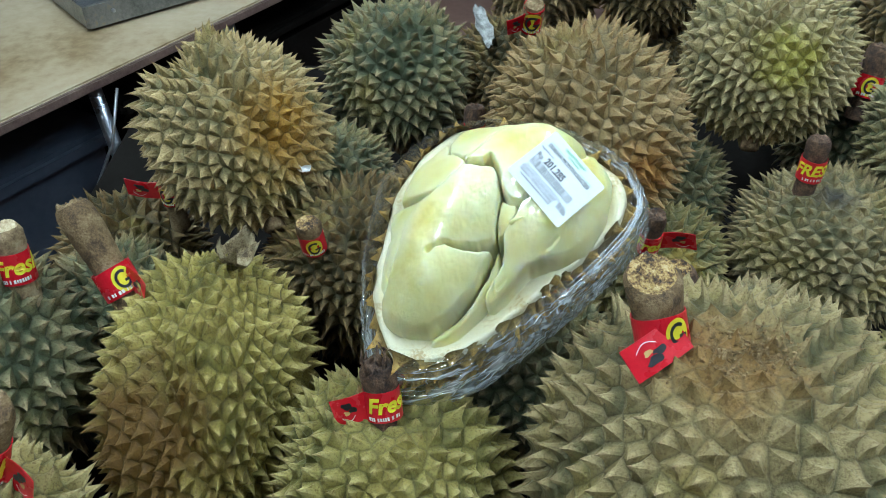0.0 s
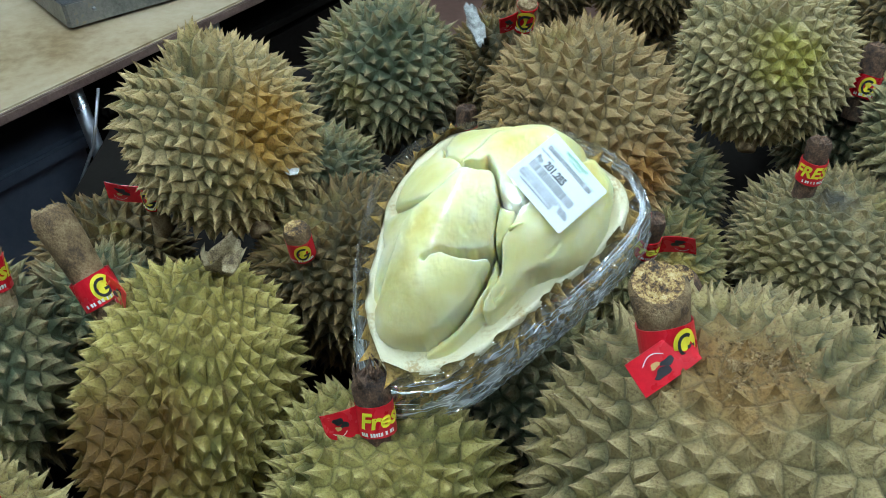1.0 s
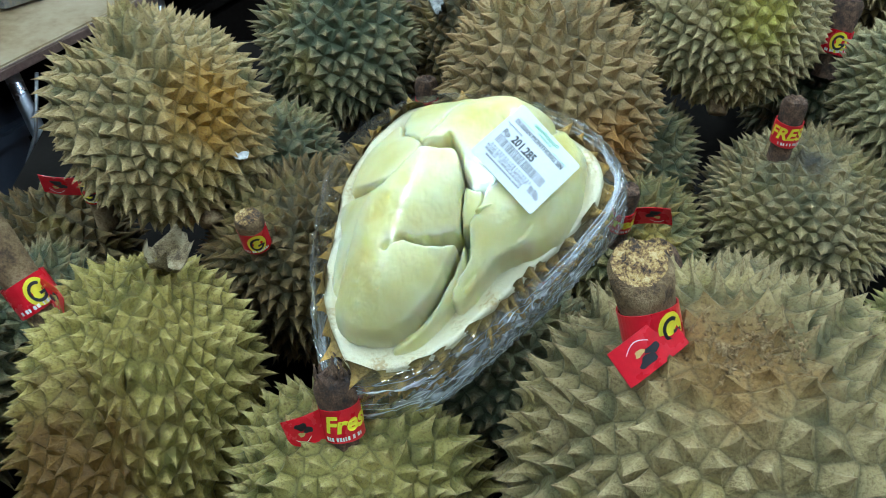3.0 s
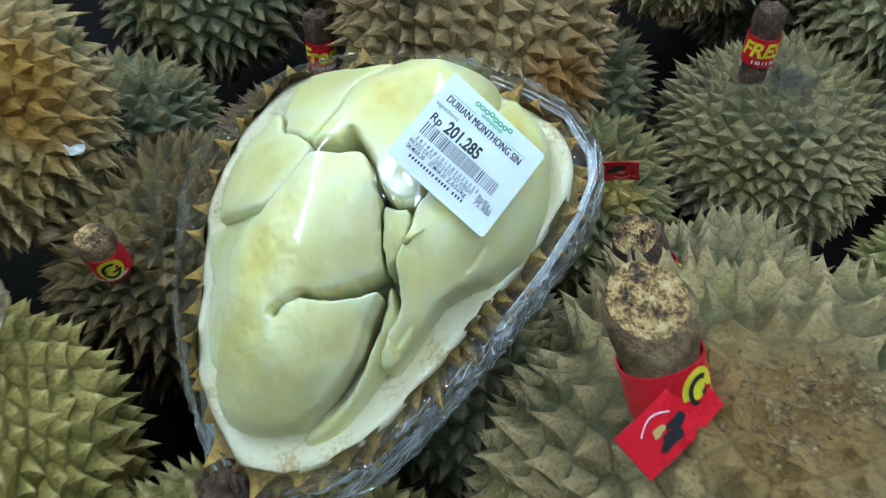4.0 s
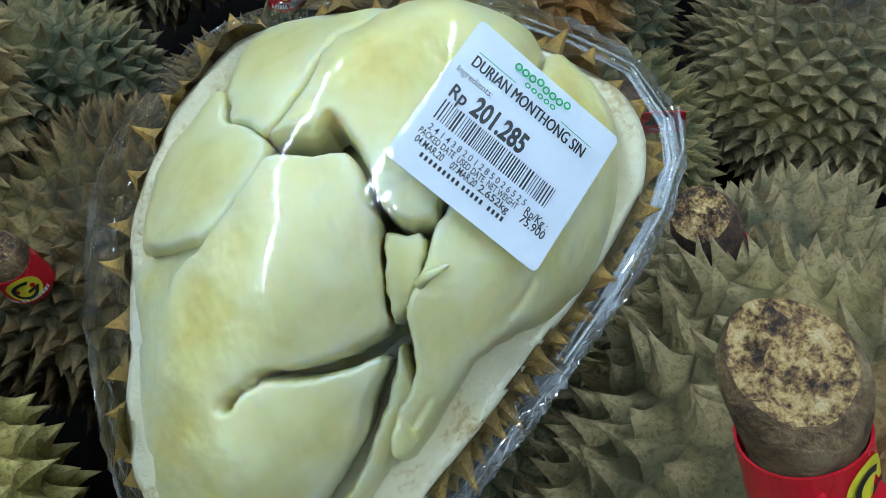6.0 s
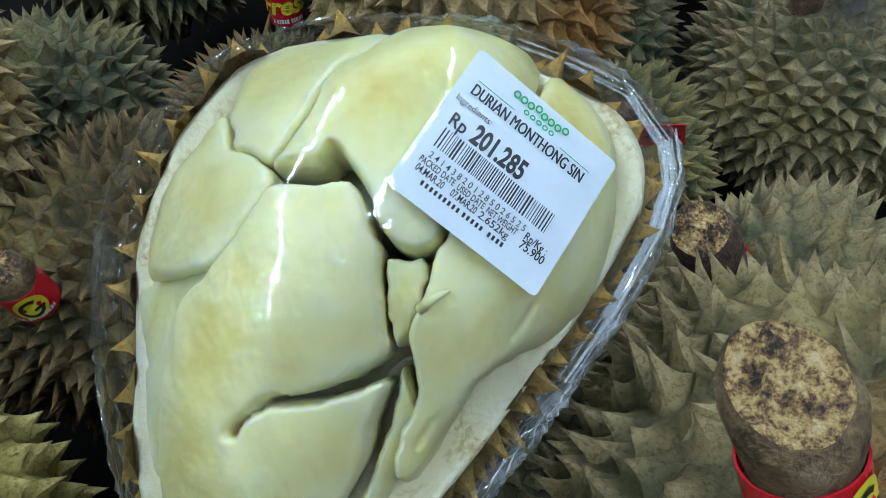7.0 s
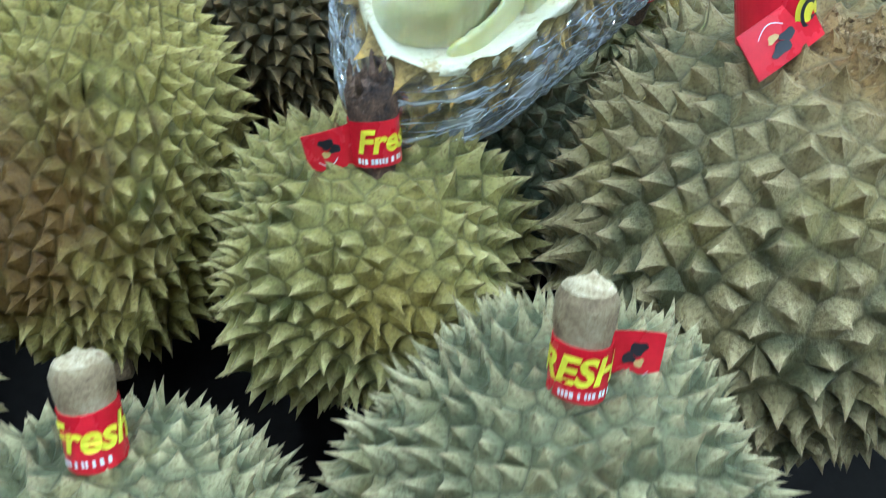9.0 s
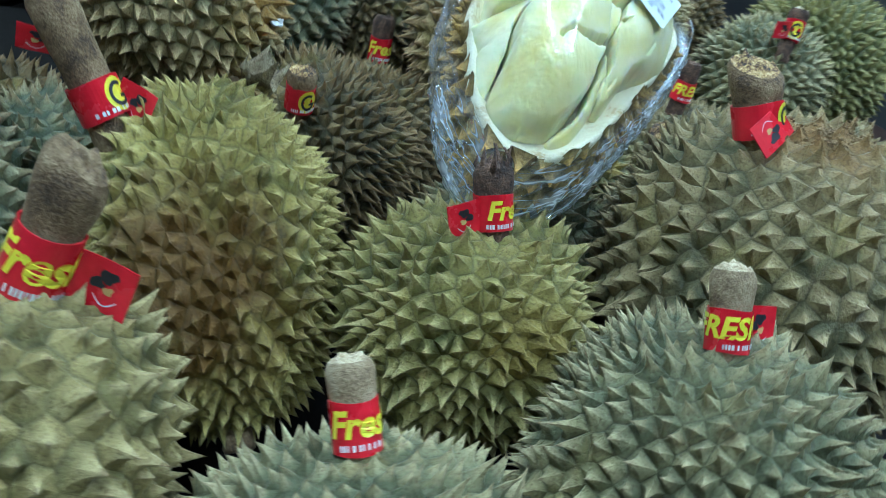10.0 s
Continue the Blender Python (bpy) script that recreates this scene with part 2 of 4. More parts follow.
    fr = nd.new("ShaderNodeLayerWeight")
    fr.inputs["Blend"].default_value = 0.5
    ln.new(bp.outputs[0], fr.inputs["Normal"])
    gloss = math_node(nd, ln, "ADD", math_node(nd, ln, "MULTIPLY", math_node(nd, ln, "POWER", fr.outputs["Facing"], 3.0), 0.25), 0.045)
    gloss = math_node(nd, ln, "ADD", gloss, math_node(nd, ln, "MULTIPLY", bunch, 0.44))
    gloss = math_node(nd, ln, "ADD", gloss, math_node(nd, ln, "MULTIPLY", lines, 0.6), True)
    mx = nd.new("ShaderNodeMixShader")
    ln.new(gloss, mx.inputs[0])
    ln.new(tr.outputs[0], mx.inputs[1])
    ln.new(skin.outputs[0], mx.inputs[2])
    ln.new(mx.outputs[0], out.inputs[0])
    return m


def glow(name, colour, strength):
    m, nd, ln, b = nodes_of(name)
    b.inputs["Emission Color"].default_value, b.inputs["Emission Strength"].default_value = (*colour, 1), strength
    b.inputs["Base Color"].default_value = (0.8, 0.8, 0.8, 1)
    return m


MAT_FLESH, MAT_FILM = flesh_material(), film_material()


def fold_material():
    """Rolled film: a clear strand that shows by its gloss."""
    m, nd, ln, b = nodes_of("rolled film")
    b.inputs["Base Color"].default_value = (0.80, 0.85, 0.90, 1)
    b.inputs["Roughness"].default_value, b.inputs["IOR"].default_value = 0.08, 1.5
    b.inputs["Alpha"].default_value = 0.24
    return m


MAT_FOLD = fold_material()
MAT_TUBE = glow("fluorescent tube", (0.90, 1.0, 0.99), 136.0)


# ---- building helpers ----
def mesh_of(name, verts, faces, material, smooth=False):
    me = bpy.data.meshes.new(name)
    me.from_pydata([tuple(v) for v in verts], [], faces)
    me.materials.append(material)
    if smooth:
        me.polygons.foreach_set("use_smooth", [True] * len(me.polygons))
    me.update()
    return me


def thing(name, at, label, category, group="", kind=""):
    ob = new(name)
    ob.location = at
    ob.empty_display_size = 0.02
    return tagged(ob, label, category, group, kind)


def part(name, me, parent, label=""):
    """A mesh in world coordinates under a thing, or under a part of it."""
    ob = new(name, me)
    ob.parent = parent
    if parent.type == "EMPTY":
        ob.matrix_parent_inverse = Matrix.Translation(-parent.location)
    return tagged(ob, label)


def box(name, size, m, material, bevel=0.003):
    bm = bmesh.new()
    bmesh.ops.create_cube(bm, size=1.0)
    bmesh.ops.scale(bm, vec=size, verts=bm.verts)
    if bevel:
        bmesh.ops.bevel(bm, geom=bm.edges[:], offset=bevel, segments=2, affect="EDGES")
    bm.transform(m)
    me = bpy.data.meshes.new(name)
    bm.to_mesh(me)
    bm.free()
    me.materials.append(material)
    return me


def tube(name, points, radius, material, sides=12, radii=None, cap=True):
    """A round tube through points; radii gives one radius a point."""
    pts = [Vector(p) for p in points]
    verts, faces = [], []
    side = None
    for i, p in enumerate(pts):
        d = (pts[min(i + 1, len(pts) - 1)] - pts[max(i - 1, 0)]).normalized()
        side = (side - d * side.dot(d)).normalized() if side else d.orthogonal().normalized()
        up = d.cross(side)
        r = radii[i] if radii else radius
        for k in range(sides):
            a = 2 * math.pi * k / sides
            verts.append(p + r * (math.cos(a) * side + math.sin(a) * up))
    for i in range(len(pts) - 1):
        for k in range(sides):
            j = (k + 1) % sides
            faces.append((i * sides + k, i * sides + j, (i + 1) * sides + j, (i + 1) * sides + k))
    if cap:
        faces += [tuple(reversed(range(sides))), tuple(range((len(pts) - 1) * sides, len(pts) * sides))]
    return mesh_of(name, verts, faces, material, True)


def text_points(body, size, shear=0.0, bold=0.0):
    """Vertices and faces of a line of text on the plane z = 0, starting at the origin."""
    cu = bpy.data.curves.new("writing", "FONT")
    cu.body, cu.size, cu.shear, cu.offset, cu.resolution_u = body, size, shear, bold * size, 3
    ob = bpy.data.objects.new("writing", cu)
    me = bpy.data.meshes.new_from_object(ob)
    verts = [Vector(v.co) for v in me.vertices]
    faces = [tuple(p.vertices) for p in me.polygons]
    bpy.data.objects.remove(ob)
    bpy.data.curves.remove(cu)
    bpy.data.meshes.remove(me)
    return verts, faces


def smooth01(a, b, x):
    t = min(1.0, max(0.0, (x - a) / (b - a)))
    return t * t * (3 - 2 * t)


def thorny(name, place, outward, count, height, material, seed, jitter=0.30, keep=None, grow=None, bend=(0, 0, 0), bend_by=0.25, profile=((0.10, 0.03, 0.08), (0.35, 0.13, 0.26), (0.61, 0.34, 0.50), (0.83, 0.68, 0.80))):
    """A rind of thorns: cells of a ball, each raised to a bent, hollow-flanked pyramid. place and outward map a ball direction to the body."""
    rng = random.Random(seed)
    bm = bmesh.new()
    gap = math.sqrt(4 * math.pi / count)
    for i in range(count):
        z = 1 - 2 * (i + 0.5) / count
        a = i * math.pi * (3 - math.sqrt(5))
        q = math.sqrt(1 - z * z)
        d = Vector((q * math.cos(a), q * math.sin(a), z)) + Vector([rng.gauss(0, jitter * gap * 0.55) for _ in range(3)])
        bm.verts.new(d.normalized())
    bmesh.ops.convex_hull(bm, input=bm.verts[:])
    bm.normal_update()
    bm.faces.index_update()
    verts, faces, tips, tints = [], [], [], []
    bend = Vector(bend)
    shared = {}

    def corner(f):
        if f.index not in shared:
            shared[f.index] = len(verts)
            n = f.normal.normalized()
            verts.append(place(n) - outward(n) * 0.05 * height)
            tips.append(0.0)
            tints.append(0.5)
        return shared[f.index]

    for v in bm.verts:
        d = v.co.normalized()
        if not v.link_faces or (keep and not keep(d)):
            continue
        side = d.orthogonal().normalized()
        up = d.cross(side)
        ring = sorted(v.link_faces, key=lambda f: math.atan2(f.normal.dot(up), f.normal.dot(side)))
        n, o, out = len(ring), place(d), outward(d)
        h = height * rng.uniform(0.66, 1.24) * (grow(d) if grow else 1.0)
        lean = (bend - out * bend.dot(out)) * bend_by + Vector([rng.gauss(0, 0.15) for _ in range(3)])
        tint = rng.random()
        foot = [corner(f) for f in ring]
        base = [verts[k] for k in foot]
        s = len(verts)
        for frac, lift, t in profile:
            mid = o + out * h * lift + lean * h * lift * lift
            for p in base:
                verts.append(p.lerp(o, frac) + (mid - o))
                tips.append(t)
                tints.append(tint)
        verts.append(o + out * h + lean * h)
        tips.append(1.0)
        tints.append(tint)
        loops = [foot] + [[s + r * n + k for k in range(n)] for r in range(len(profile))]
        for low, high in zip(loops, loops[1:]):
            for k in range(n):
                j = (k + 1) % n
                faces.append((low[k], low[j], high[j], high[k]))
        for k in range(n):
            faces.append((loops[-1][k], loops[-1][(k + 1) % n], s + len(profile) * n))
    bm.free()
    me = mesh_of(name, verts, faces, material)
    me.polygons.foreach_set("use_smooth", [True] * len(me.polygons))
    me.set_sharp_from_angle(angle=math.radians(27))
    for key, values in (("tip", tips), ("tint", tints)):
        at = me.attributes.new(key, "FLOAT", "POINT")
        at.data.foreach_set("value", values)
    return me


def axis_frame(axis, spin=0.0):
    return Vector(axis).normalized().to_track_quat("Z", "Y").to_matrix() @ Matrix.Rotation(spin, 3, "Z")


def flag(name, at, along, across, length, width, parent, curl=0.25):
    """The loose printed end of a band: a thin curled strip with a plain mark on it."""
    along, across = Vector(along).normalized(), Vector(across)
    across = (across - along * across.dot(along)).normalized()
    up = along.cross(across)
    verts, faces = [], []
    n = 8
    for i in range(n + 1):
        f = i / n
        p = Vector(at) + along * length * f + up * curl * length * f * f
        for lift in (0, 0.0006):
            verts += [p - across * width / 2 + up * lift, p + across * width / 2 + up * lift]
    for i in range(n):
        a, b = 4 * i, 4 * i + 4
        faces += [(a, a + 1, b + 1, b), (a + 2, b + 2, b + 3, a + 3), (a, b, b + 2, a + 2), (a + 1, a + 3, b + 3, b + 1)]
    faces += [(0, 2, 3, 1), (4 * n, 4 * n + 1, 4 * n + 3, 4 * n + 2)]
    ob = part(name, mesh_of(name, verts, faces, MAT_RED), parent, "glossy red printed paper flap")

    def lay(mark, f0, w0, rf, rw, material, turn):
        vs = []
        for side in (1, -1):
            for k in range(14):
                a = 2 * math.pi * k / 14
                x, y = rf * math.cos(a), rw * math.sin(a) * (1 + 0.35 * math.cos(3 * a))
                f, w = f0 + x * math.cos(turn) - y * math.sin(turn), w0 + x * math.sin(turn) + y * math.cos(turn)
                p = Vector(at) + along * length * f + up * (curl * length * f * f + (0.0011 if side > 0 else -0.0005))
                vs.append(p + across * width * w)
        part(mark, mesh_of(mark, vs, [tuple(range(14)), tuple(range(27, 13, -1))], material), ob)

    lay("dark_mark", 0.62, 0.20, 0.15, 0.12, MAT_INK, 0.5)
    lay("dark_mark", 0.48, 0.02, 0.12, 0.10, MAT_INK, -0.4)
    lay("gold_mark", 0.66, -0.06, 0.09, 0.07, MAT_GOLD, 0.9)
    for up_side, lift in ((1, 0.0012), (-1, -0.0006)):
        vs = []
        for k in range(9):
            f = 0.46 + 0.045 * k
            w = -0.20 - 0.16 * math.sin(math.pi * k / 8)
            p = Vector(at) + along * length * f + up * (curl * length * f * f + lift)
            vs += [p + across * width * (w - 0.014), p + across * width * (w + 0.014)]
        part("white_stroke", mesh_of("white_stroke", vs, [(2 * k, 2 * k + 2, 2 * k + 3, 2 * k + 1) for k in range(8)], MAT_WHITE), ob)
    return ob


def stalk(parent, base, top, radius, bark=None, cut=None, band=(0.15, 0.55), word="", face=(0, -1, 0), flap=None, ring_mark=None, flare=1.18, seed=0, shift=0.0, cut_lean=(0, 0, 0), fray=0):
    """A durian stalk with its cut end, a red paper band, the word or mark on it, and the band's loose end."""
    rng = random.Random(seed)
    base, top = Vector(base), Vector(top)
    ax = (top - base).normalized()
    length = (top - base).length
    low = base - ax * 0.02
    side = Vector(face)
    side = (side - ax * side.dot(ax)).normalized()
    other = ax.cross(side)
    bark, cut = bark or MAT_STEM, cut or MAT_CUT
    rows, sides = 16, 28
    verts, faces = [], []
    for i in range(rows + 1):
        f = i / rows
        r = radius * (0.94 + (flare - 0.94) * smooth01(0.45, 0.92, f)) * (1 - 0.16 * smooth01(0.93, 1.0, f)) * (1 + 0.14 * smooth01(0.25, 0.0, f))
        for k in range(sides):
            a = 2 * math.pi * k / sides
            d = math.cos(a) * side + math.sin(a) * other
            q = r * (1 + 0.07 * noise.noise(d * 2.2 + ax * f * 2 + Vector((seed, 0, 0))) + 0.03 * noise.noise(d * 9 + ax * f * 9))
            slope = Vector(cut_lean).dot(d) * q * smooth01(0.55, 1.0, f)
            verts.append(low + ax * ((length + 0.02) * f - slope) + d * q)
    for i in range(rows):
        for k in range(sides):
            j = (k + 1) % sides
            faces.append((i * sides + k, i * sides + j, (i + 1) * sides + j, (i + 1) * sides + k))
    body = part("stalk", mesh_of("stalk", verts, faces, bark, True), parent)
    rim = verts[-sides:]
    cv, cf = [], []
    for ring in range(6):
        s = 1 - ring / 6
        for p in rim:
            v = top + (p - top) * s
            cv.append(v + ax * (0.14 * radius * (1 - s * s) + radius * (0.42 * noise.noise(v * 170 + Vector((seed, 3, 1))) + 0.26 * noise.noise(v * 420) if ring else 0.0)))
    cv.append(top + ax * 0.14 * radius)
    for ring in range(5):
        for k in range(sides):
            j = (k + 1) % sides
            cf.append((ring * sides + k, ring * sides + j, ring * sides + sides + j, ring * sides + sides + k))
    cf += [(5 * sides + k, 5 * sides + (k + 1) % sides, 6 * sides) for k in range(sides)]
    part("cut_end", mesh_of("cut_end", cv, cf, cut, True), body, "rough cut fibrous end")
    for _ in range(fray):
        a = rng.uniform(0, 2 * math.pi)
        d = math.cos(a) * side + math.sin(a) * other
        p = top + d * radius * rng.uniform(0.3, 0.95) - ax * 0.006
        tip = p + ax * rng.uniform(0.009, 0.020) + d * rng.uniform(-0.004, 0.004) + Vector((rng.gauss(0, 0.002), rng.gauss(0, 0.002), 0))
        bow = p.lerp(tip, 0.55) + d * rng.uniform(-0.001, 0.003)
        part("fibre", tube("fibre", [p, bow, tip], 0.001, bark, 6, [rng.uniform(0.0014, 0.0026), rng.uniform(0.0010, 0.0018), 0.0004]), body)
    if band:
        z0, z1 = (length * b for b in band)
        rb = radius * 1.09
        bv, bf = [], []
        n = 40
        for rr in (rb, rb + 0.0007):
            for z in (z0, z1):
                for k in range(n):
                    a = 2 * math.pi * k / n
                    wob = 0.0006 * math.sin(2 * a + seed)
                    bv.append(base + ax * (z + wob) + (math.cos(a) * side + math.sin(a) * other) * rr)
        for k in range(n):
            j = (k + 1) % n
            bf += [(2 * n + k, 2 * n + j, 3 * n + j, 3 * n + k), (k, n + k, n + j, j), (n + k, 3 * n + k, 3 * n + j, n + j), (k, j, 2 * n + j, 2 * n + k)]
        strip = part("band", mesh_of("band", bv, bf, MAT_RED, False), parent, "red printed paper band round the stalk")
        tall = z1 - z0
        ro = rb + 0.0012

        def wrap(vs, lift=0.0):
            return [base + ax * v.y + (math.cos(v.x / ro) * side + math.sin(v.x / ro) * other) * (ro + lift) for v in vs]

        if word:
            vs, fs = text_points(word, tall * 0.70, 0.22, 0.035)
            wide = max(v.x for v in vs)
            vs = [Vector((v.x - wide / 2 + shift * radius, v.y + z0 + tall * 0.36, 0)) for v in vs]
            part("lettering", mesh_of("lettering", wrap(vs), fs, MAT_YELLOW), strip, "yellow printed word")
        if ring_mark is not None:
            cx, cy, m = ring_mark * radius, z0 + tall * 0.52, 24
            rv = [Vector((cx + 0.36 * tall * math.cos(2 * math.pi * k / m), cy + 0.44 * tall * math.sin(2 * math.pi * k / m), 0)) for k in range(m)] + [Vector((cx, cy, 0))]
            part("oval_mark", mesh_of("oval_mark", wrap(rv), [(k, (k + 1) % m, m) for k in range(m)], MAT_YELLOW), strip, "yellow printed oval")
            rv = []
            for k in range(m):
                a = math.radians(50 + 300 * k / (m - 1))
                rv += [Vector((cx + tall * q * math.cos(a) * 0.8, cy + tall * q * math.sin(a), 0)) for q in (0.22, 0.32)]
            rf = [(2 * k, 2 * k + 1, 2 * k + 3, 2 * k + 2) for k in range(m - 1)]
            n0 = len(rv)
            rv += [Vector((cx + x * tall, cy + y * tall, 0)) for x, y in ((0.02, -0.03), (0.27, -0.03), (0.27, -0.12), (0.02, -0.12))]
            rf.append((n0 + 3, n0 + 2, n0 + 1, n0))
            part("ring_mark", mesh_of("ring_mark", wrap(rv, 0.0004), rf, MAT_INK), strip, "dark printed open ring")
        bars, bfs = [], []
        x = -1.1 * radius
        while x < 1.1 * radius:
            w = rng.uniform(0.08, 0.16) * radius
            q = len(bars)
            bars += [Vector((x, z0 + tall * 0.10, 0)), Vector((x + w, z0 + tall * 0.10, 0)), Vector((x + w, z0 + tall * 0.22, 0)), Vector((x, z0 + tall * 0.22, 0))]
            bfs.append((q, q + 1, q + 2, q + 3))
            x += w + rng.choice((0.05, 0.05, 0.16)) * radius
        part("small_print", mesh_of("small_print", wrap(bars), bfs, MAT_WHITE), strip, "row of small white print")
        if flap:
            direction, size, width = flap[:3]
            d = Vector(direction)
            begin, across = (Vector(v) for v in (flap[3:] or (direction, ax)))
            out = (begin - ax * begin.dot(ax)).normalized()
            flag("flap", base + ax * (z0 + z1) / 2 + out * rb * (0.8 if len(flap) < 4 else 1.04), d, across, size, width, parent, 0.25 if len(flap) < 4 else -0.15)
    return body


def durian(centre, radius, half, axis, gap, thorn, material, label, seed, droop=0.3, spin=0.0, lobes=0.05, bald=0.2, stub=False, stunt=0.58, cleft=None):
    """One whole durian. radius and half reach the thorns' tips; axis points to the stalk."""
    c, rot = Vector(centre), axis_frame(axis, spin)
    r, h = radius - 0.6 * thorn, half - 0.6 * thorn
    rng = random.Random(seed)
    off = Vector([rng.uniform(-50, 50) for _ in range(3)])

    def local(d):
        a = math.atan2(d.y, d.x)
        q = math.hypot(d.x, d.y)
        k = 1 + lobes * q * math.cos(5 * a + seed) + 0.07 * noise.noise(d * 1.3 + off)
        dip = 1 - 0.03 * smooth01(0.9, 1.0, d.z)
        if cleft:
            across, towards, depth = cleft
            to = rot @ d
            k *= 1 - depth * math.exp(-(to.dot(Vector(across)) / 0.13) ** 2) * smooth01(0.15, 0.6, to.dot(Vector(towards)))
        return Vector((d.x * r * k, d.y * r * k, d.z * h * k * dip))

    def place(d):
        return c + rot @ local(d)

    def outward(d):
        return (rot @ Vector((d.x / r, d.y / r, d.z / h))).normalized()

    gap, thorn = gap * 0.88, thorn * 0.92
    count = int(4 * math.pi * r * (r + 2 * h) / 3 / (0.866 * gap * gap))
    ob = thing("durian", c + Vector((0, 0, -radius)), label, "durian", "heap of whole durians")


    def grow(d):
        near_stalk = stunt + (1 - stunt) * smooth01(math.cos(bald * 0.4), math.cos(bald * 2.4), d.z) if d.z > 0 else 1.0
        return near_stalk * (1 + 0.38 * noise.noise(d * 2.3 + off))

    down = rot @ Vector((0, 0, -1))
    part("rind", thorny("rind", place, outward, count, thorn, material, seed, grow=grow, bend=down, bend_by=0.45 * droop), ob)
    if stub:
        foot, tip = c + down * (h - 0.006), c + down * (h + 0.012)
        part("stalk", tube("stalk", [foot, foot.lerp(tip, 0.5), foot.lerp(tip, 0.85), tip], 0.009, MAT_STEM, 16, [0.0095, 0.0088, 0.0098, 0.0085]), ob)
    return ob


# ---- the room ----
tagged(new("floor", box("floor", (9, 9, 0.1), pose(0, 1, -0.05), MAT_FLOOR, 0)), "reddish brown tiled shop floor", "floor", kind="structure")
tagged(new("ceiling", box("ceiling", (9, 9, 0.1), pose(0, 1, 3.05), MAT_CEILING, 0)), "pale shop ceiling", "ceiling", kind="structure")
for nm, size, at in (("wall_north", (9, 0.1, 3), (0, 5.55, 1.5)), ("wall_south", (9, 0.1, 3), (0, -3.55, 1.5)), ("wall_east", (0.1, 9, 3), (4.55, 1, 1.5)), ("wall_west", (0.1, 9, 3), (-4.55, 1, 1.5))):
    tagged(new(nm, box(nm, size, pose(*at), MAT_WALL, 0)), "plain grey shop wall", "wall", kind="structure")


def ceiling_light(x, y):
    ob = thing("ceiling_light", (x, y, 3.0), "long fluorescent batten on the ceiling", "ceiling light", "ceiling lights")
    part("housing", box("housing", (0.12, 1.3, 0.05), pose(x, y, 2.975), MAT_CEILING, 0.006), ob)
    part("tube", tube("tube", [(x, y - 0.6, 2.92), (x, y + 0.6, 2.92)], 0.02, MAT_TUBE), ob, "lit white fluorescent tube")


for x, y in ((-0.8, -0.75), (-0.8, 0.55), (-0.8, 1.85), (1.2, -0.35), (1.2, 0.95)):
    ceiling_light(x, y)

# ---- the stand that carries the heap ----
stand = thing("display_table", (0.05, 0.55, 0.0), "low black display table under the heap of durians", "table")
part("tabletop", box("tabletop", (1.8, 1.55, 0.04), pose(0.42, 0.47, 0.73), MAT_DARK, 0.006), stand)
for x in (-0.4, 1.3):
    for y in (-0.22, 1.15):
        part("leg", box("leg", (0.05, 0.05, 0.71), pose(x, y, 0.355), MAT_DARK, 0.004), stand)

# ---- the folding table behind, with its tray ----
EDGE = math.atan2(0.47, 0.32)


def folding_table():
    """Cream laminate top on folding steel legs; x runs along the edge that faces the heap."""
    m = pose(-0.53, 1.305, 0.74, 0, 0, math.degrees(EDGE))
    ob = thing("folding_table", (-0.53, 1.305, 0.0), "cream laminate folding table with steel legs and brown edge", "table")
    part("tabletop", box("tabletop", (1.9, 0.62, 0.012), m @ pose(0, 0.31, -0.006), MAT_TABLE, 0.003), ob)
    part("edge_strip", box("edge_strip", (1.9, 0.008, 0.017), m @ pose(0, -0.005, -0.0095), MAT_EDGE, 0.002), ob, "dark brown edge strip")
    for x, lean in ((-0.10, 0.05), (0.22, 0.05), (-0.42, 0.04)):
        part("leg", tube("leg", [m @ Vector((x, 0.03, -0.02)), m @ Vector((x + lean, 0.05, -0.73))], 0.013, MAT_STEEL), ob)
        part("leg", tube("leg", [m @ Vector((x, 0.55, -0.02)), m @ Vector((x + lean, 0.53, -0.73))], 0.013, MAT_STEEL), ob)
        part("stretcher", tube("stretcher", [m @ Vector((x + lean * 0.5, 0.04, -0.36)), m @ Vector((x + lean * 0.5, 0.54, -0.36))], 0.008, MAT_STEEL), ob)
    return m


TABLE_M = folding_table()


def metal_tray():
    m = TABLE_M @ pose(0.0, 0.154, 0.0, 0, 0, -14.5) @ pose(0.25, 0, 0)
    ob = thing("metal_tray", m.translation, "scratched grey sheet metal tray with riveted rim", "tray")
    part("base", box("base", (0.5, 0.34, 0.012), m @ pose(0, 0.17, 0.012), MAT_SHEET, 0.003), ob)
    for size, at in (((0.5, 0.006, 0.045), (0, 0.0, 0.028)), ((0.5, 0.006, 0.045), (0, 0.34, 0.028)), ((0.006, 0.34, 0.045), (-0.25, 0.17, 0.028)), ((0.006, 0.34, 0.045), (0.25, 0.17, 0.028))):
        part("rim", box("rim", size, m @ pose(*at), MAT_SHEET, 0.002), ob)
    for x in (-0.2, -0.1, 0.0, 0.1, 0.2):
        part("rivet", tube("rivet", [m @ Vector((x, -0.002, 0.03)), m @ Vector((x, -0.006, 0.03))], 0.004, MAT_STEEL, 10), ob)
    block = thing("machine_housing", m @ Vector((0.02, 0.2, 0.02)), "slate grey machine housing standing in the tray", "machine")
    part("case", box("case", (0.30, 0.2, 0.07), m @ pose(0.02, 0.2, 0.056), MAT_SLATE, 0.01), block)
    part("plate", box("plate", (0.24, 0.15, 0.006), m @ pose(0.02, 0.2, 0.095), MAT_SHEET, 0.002), block, "grey metal plate")


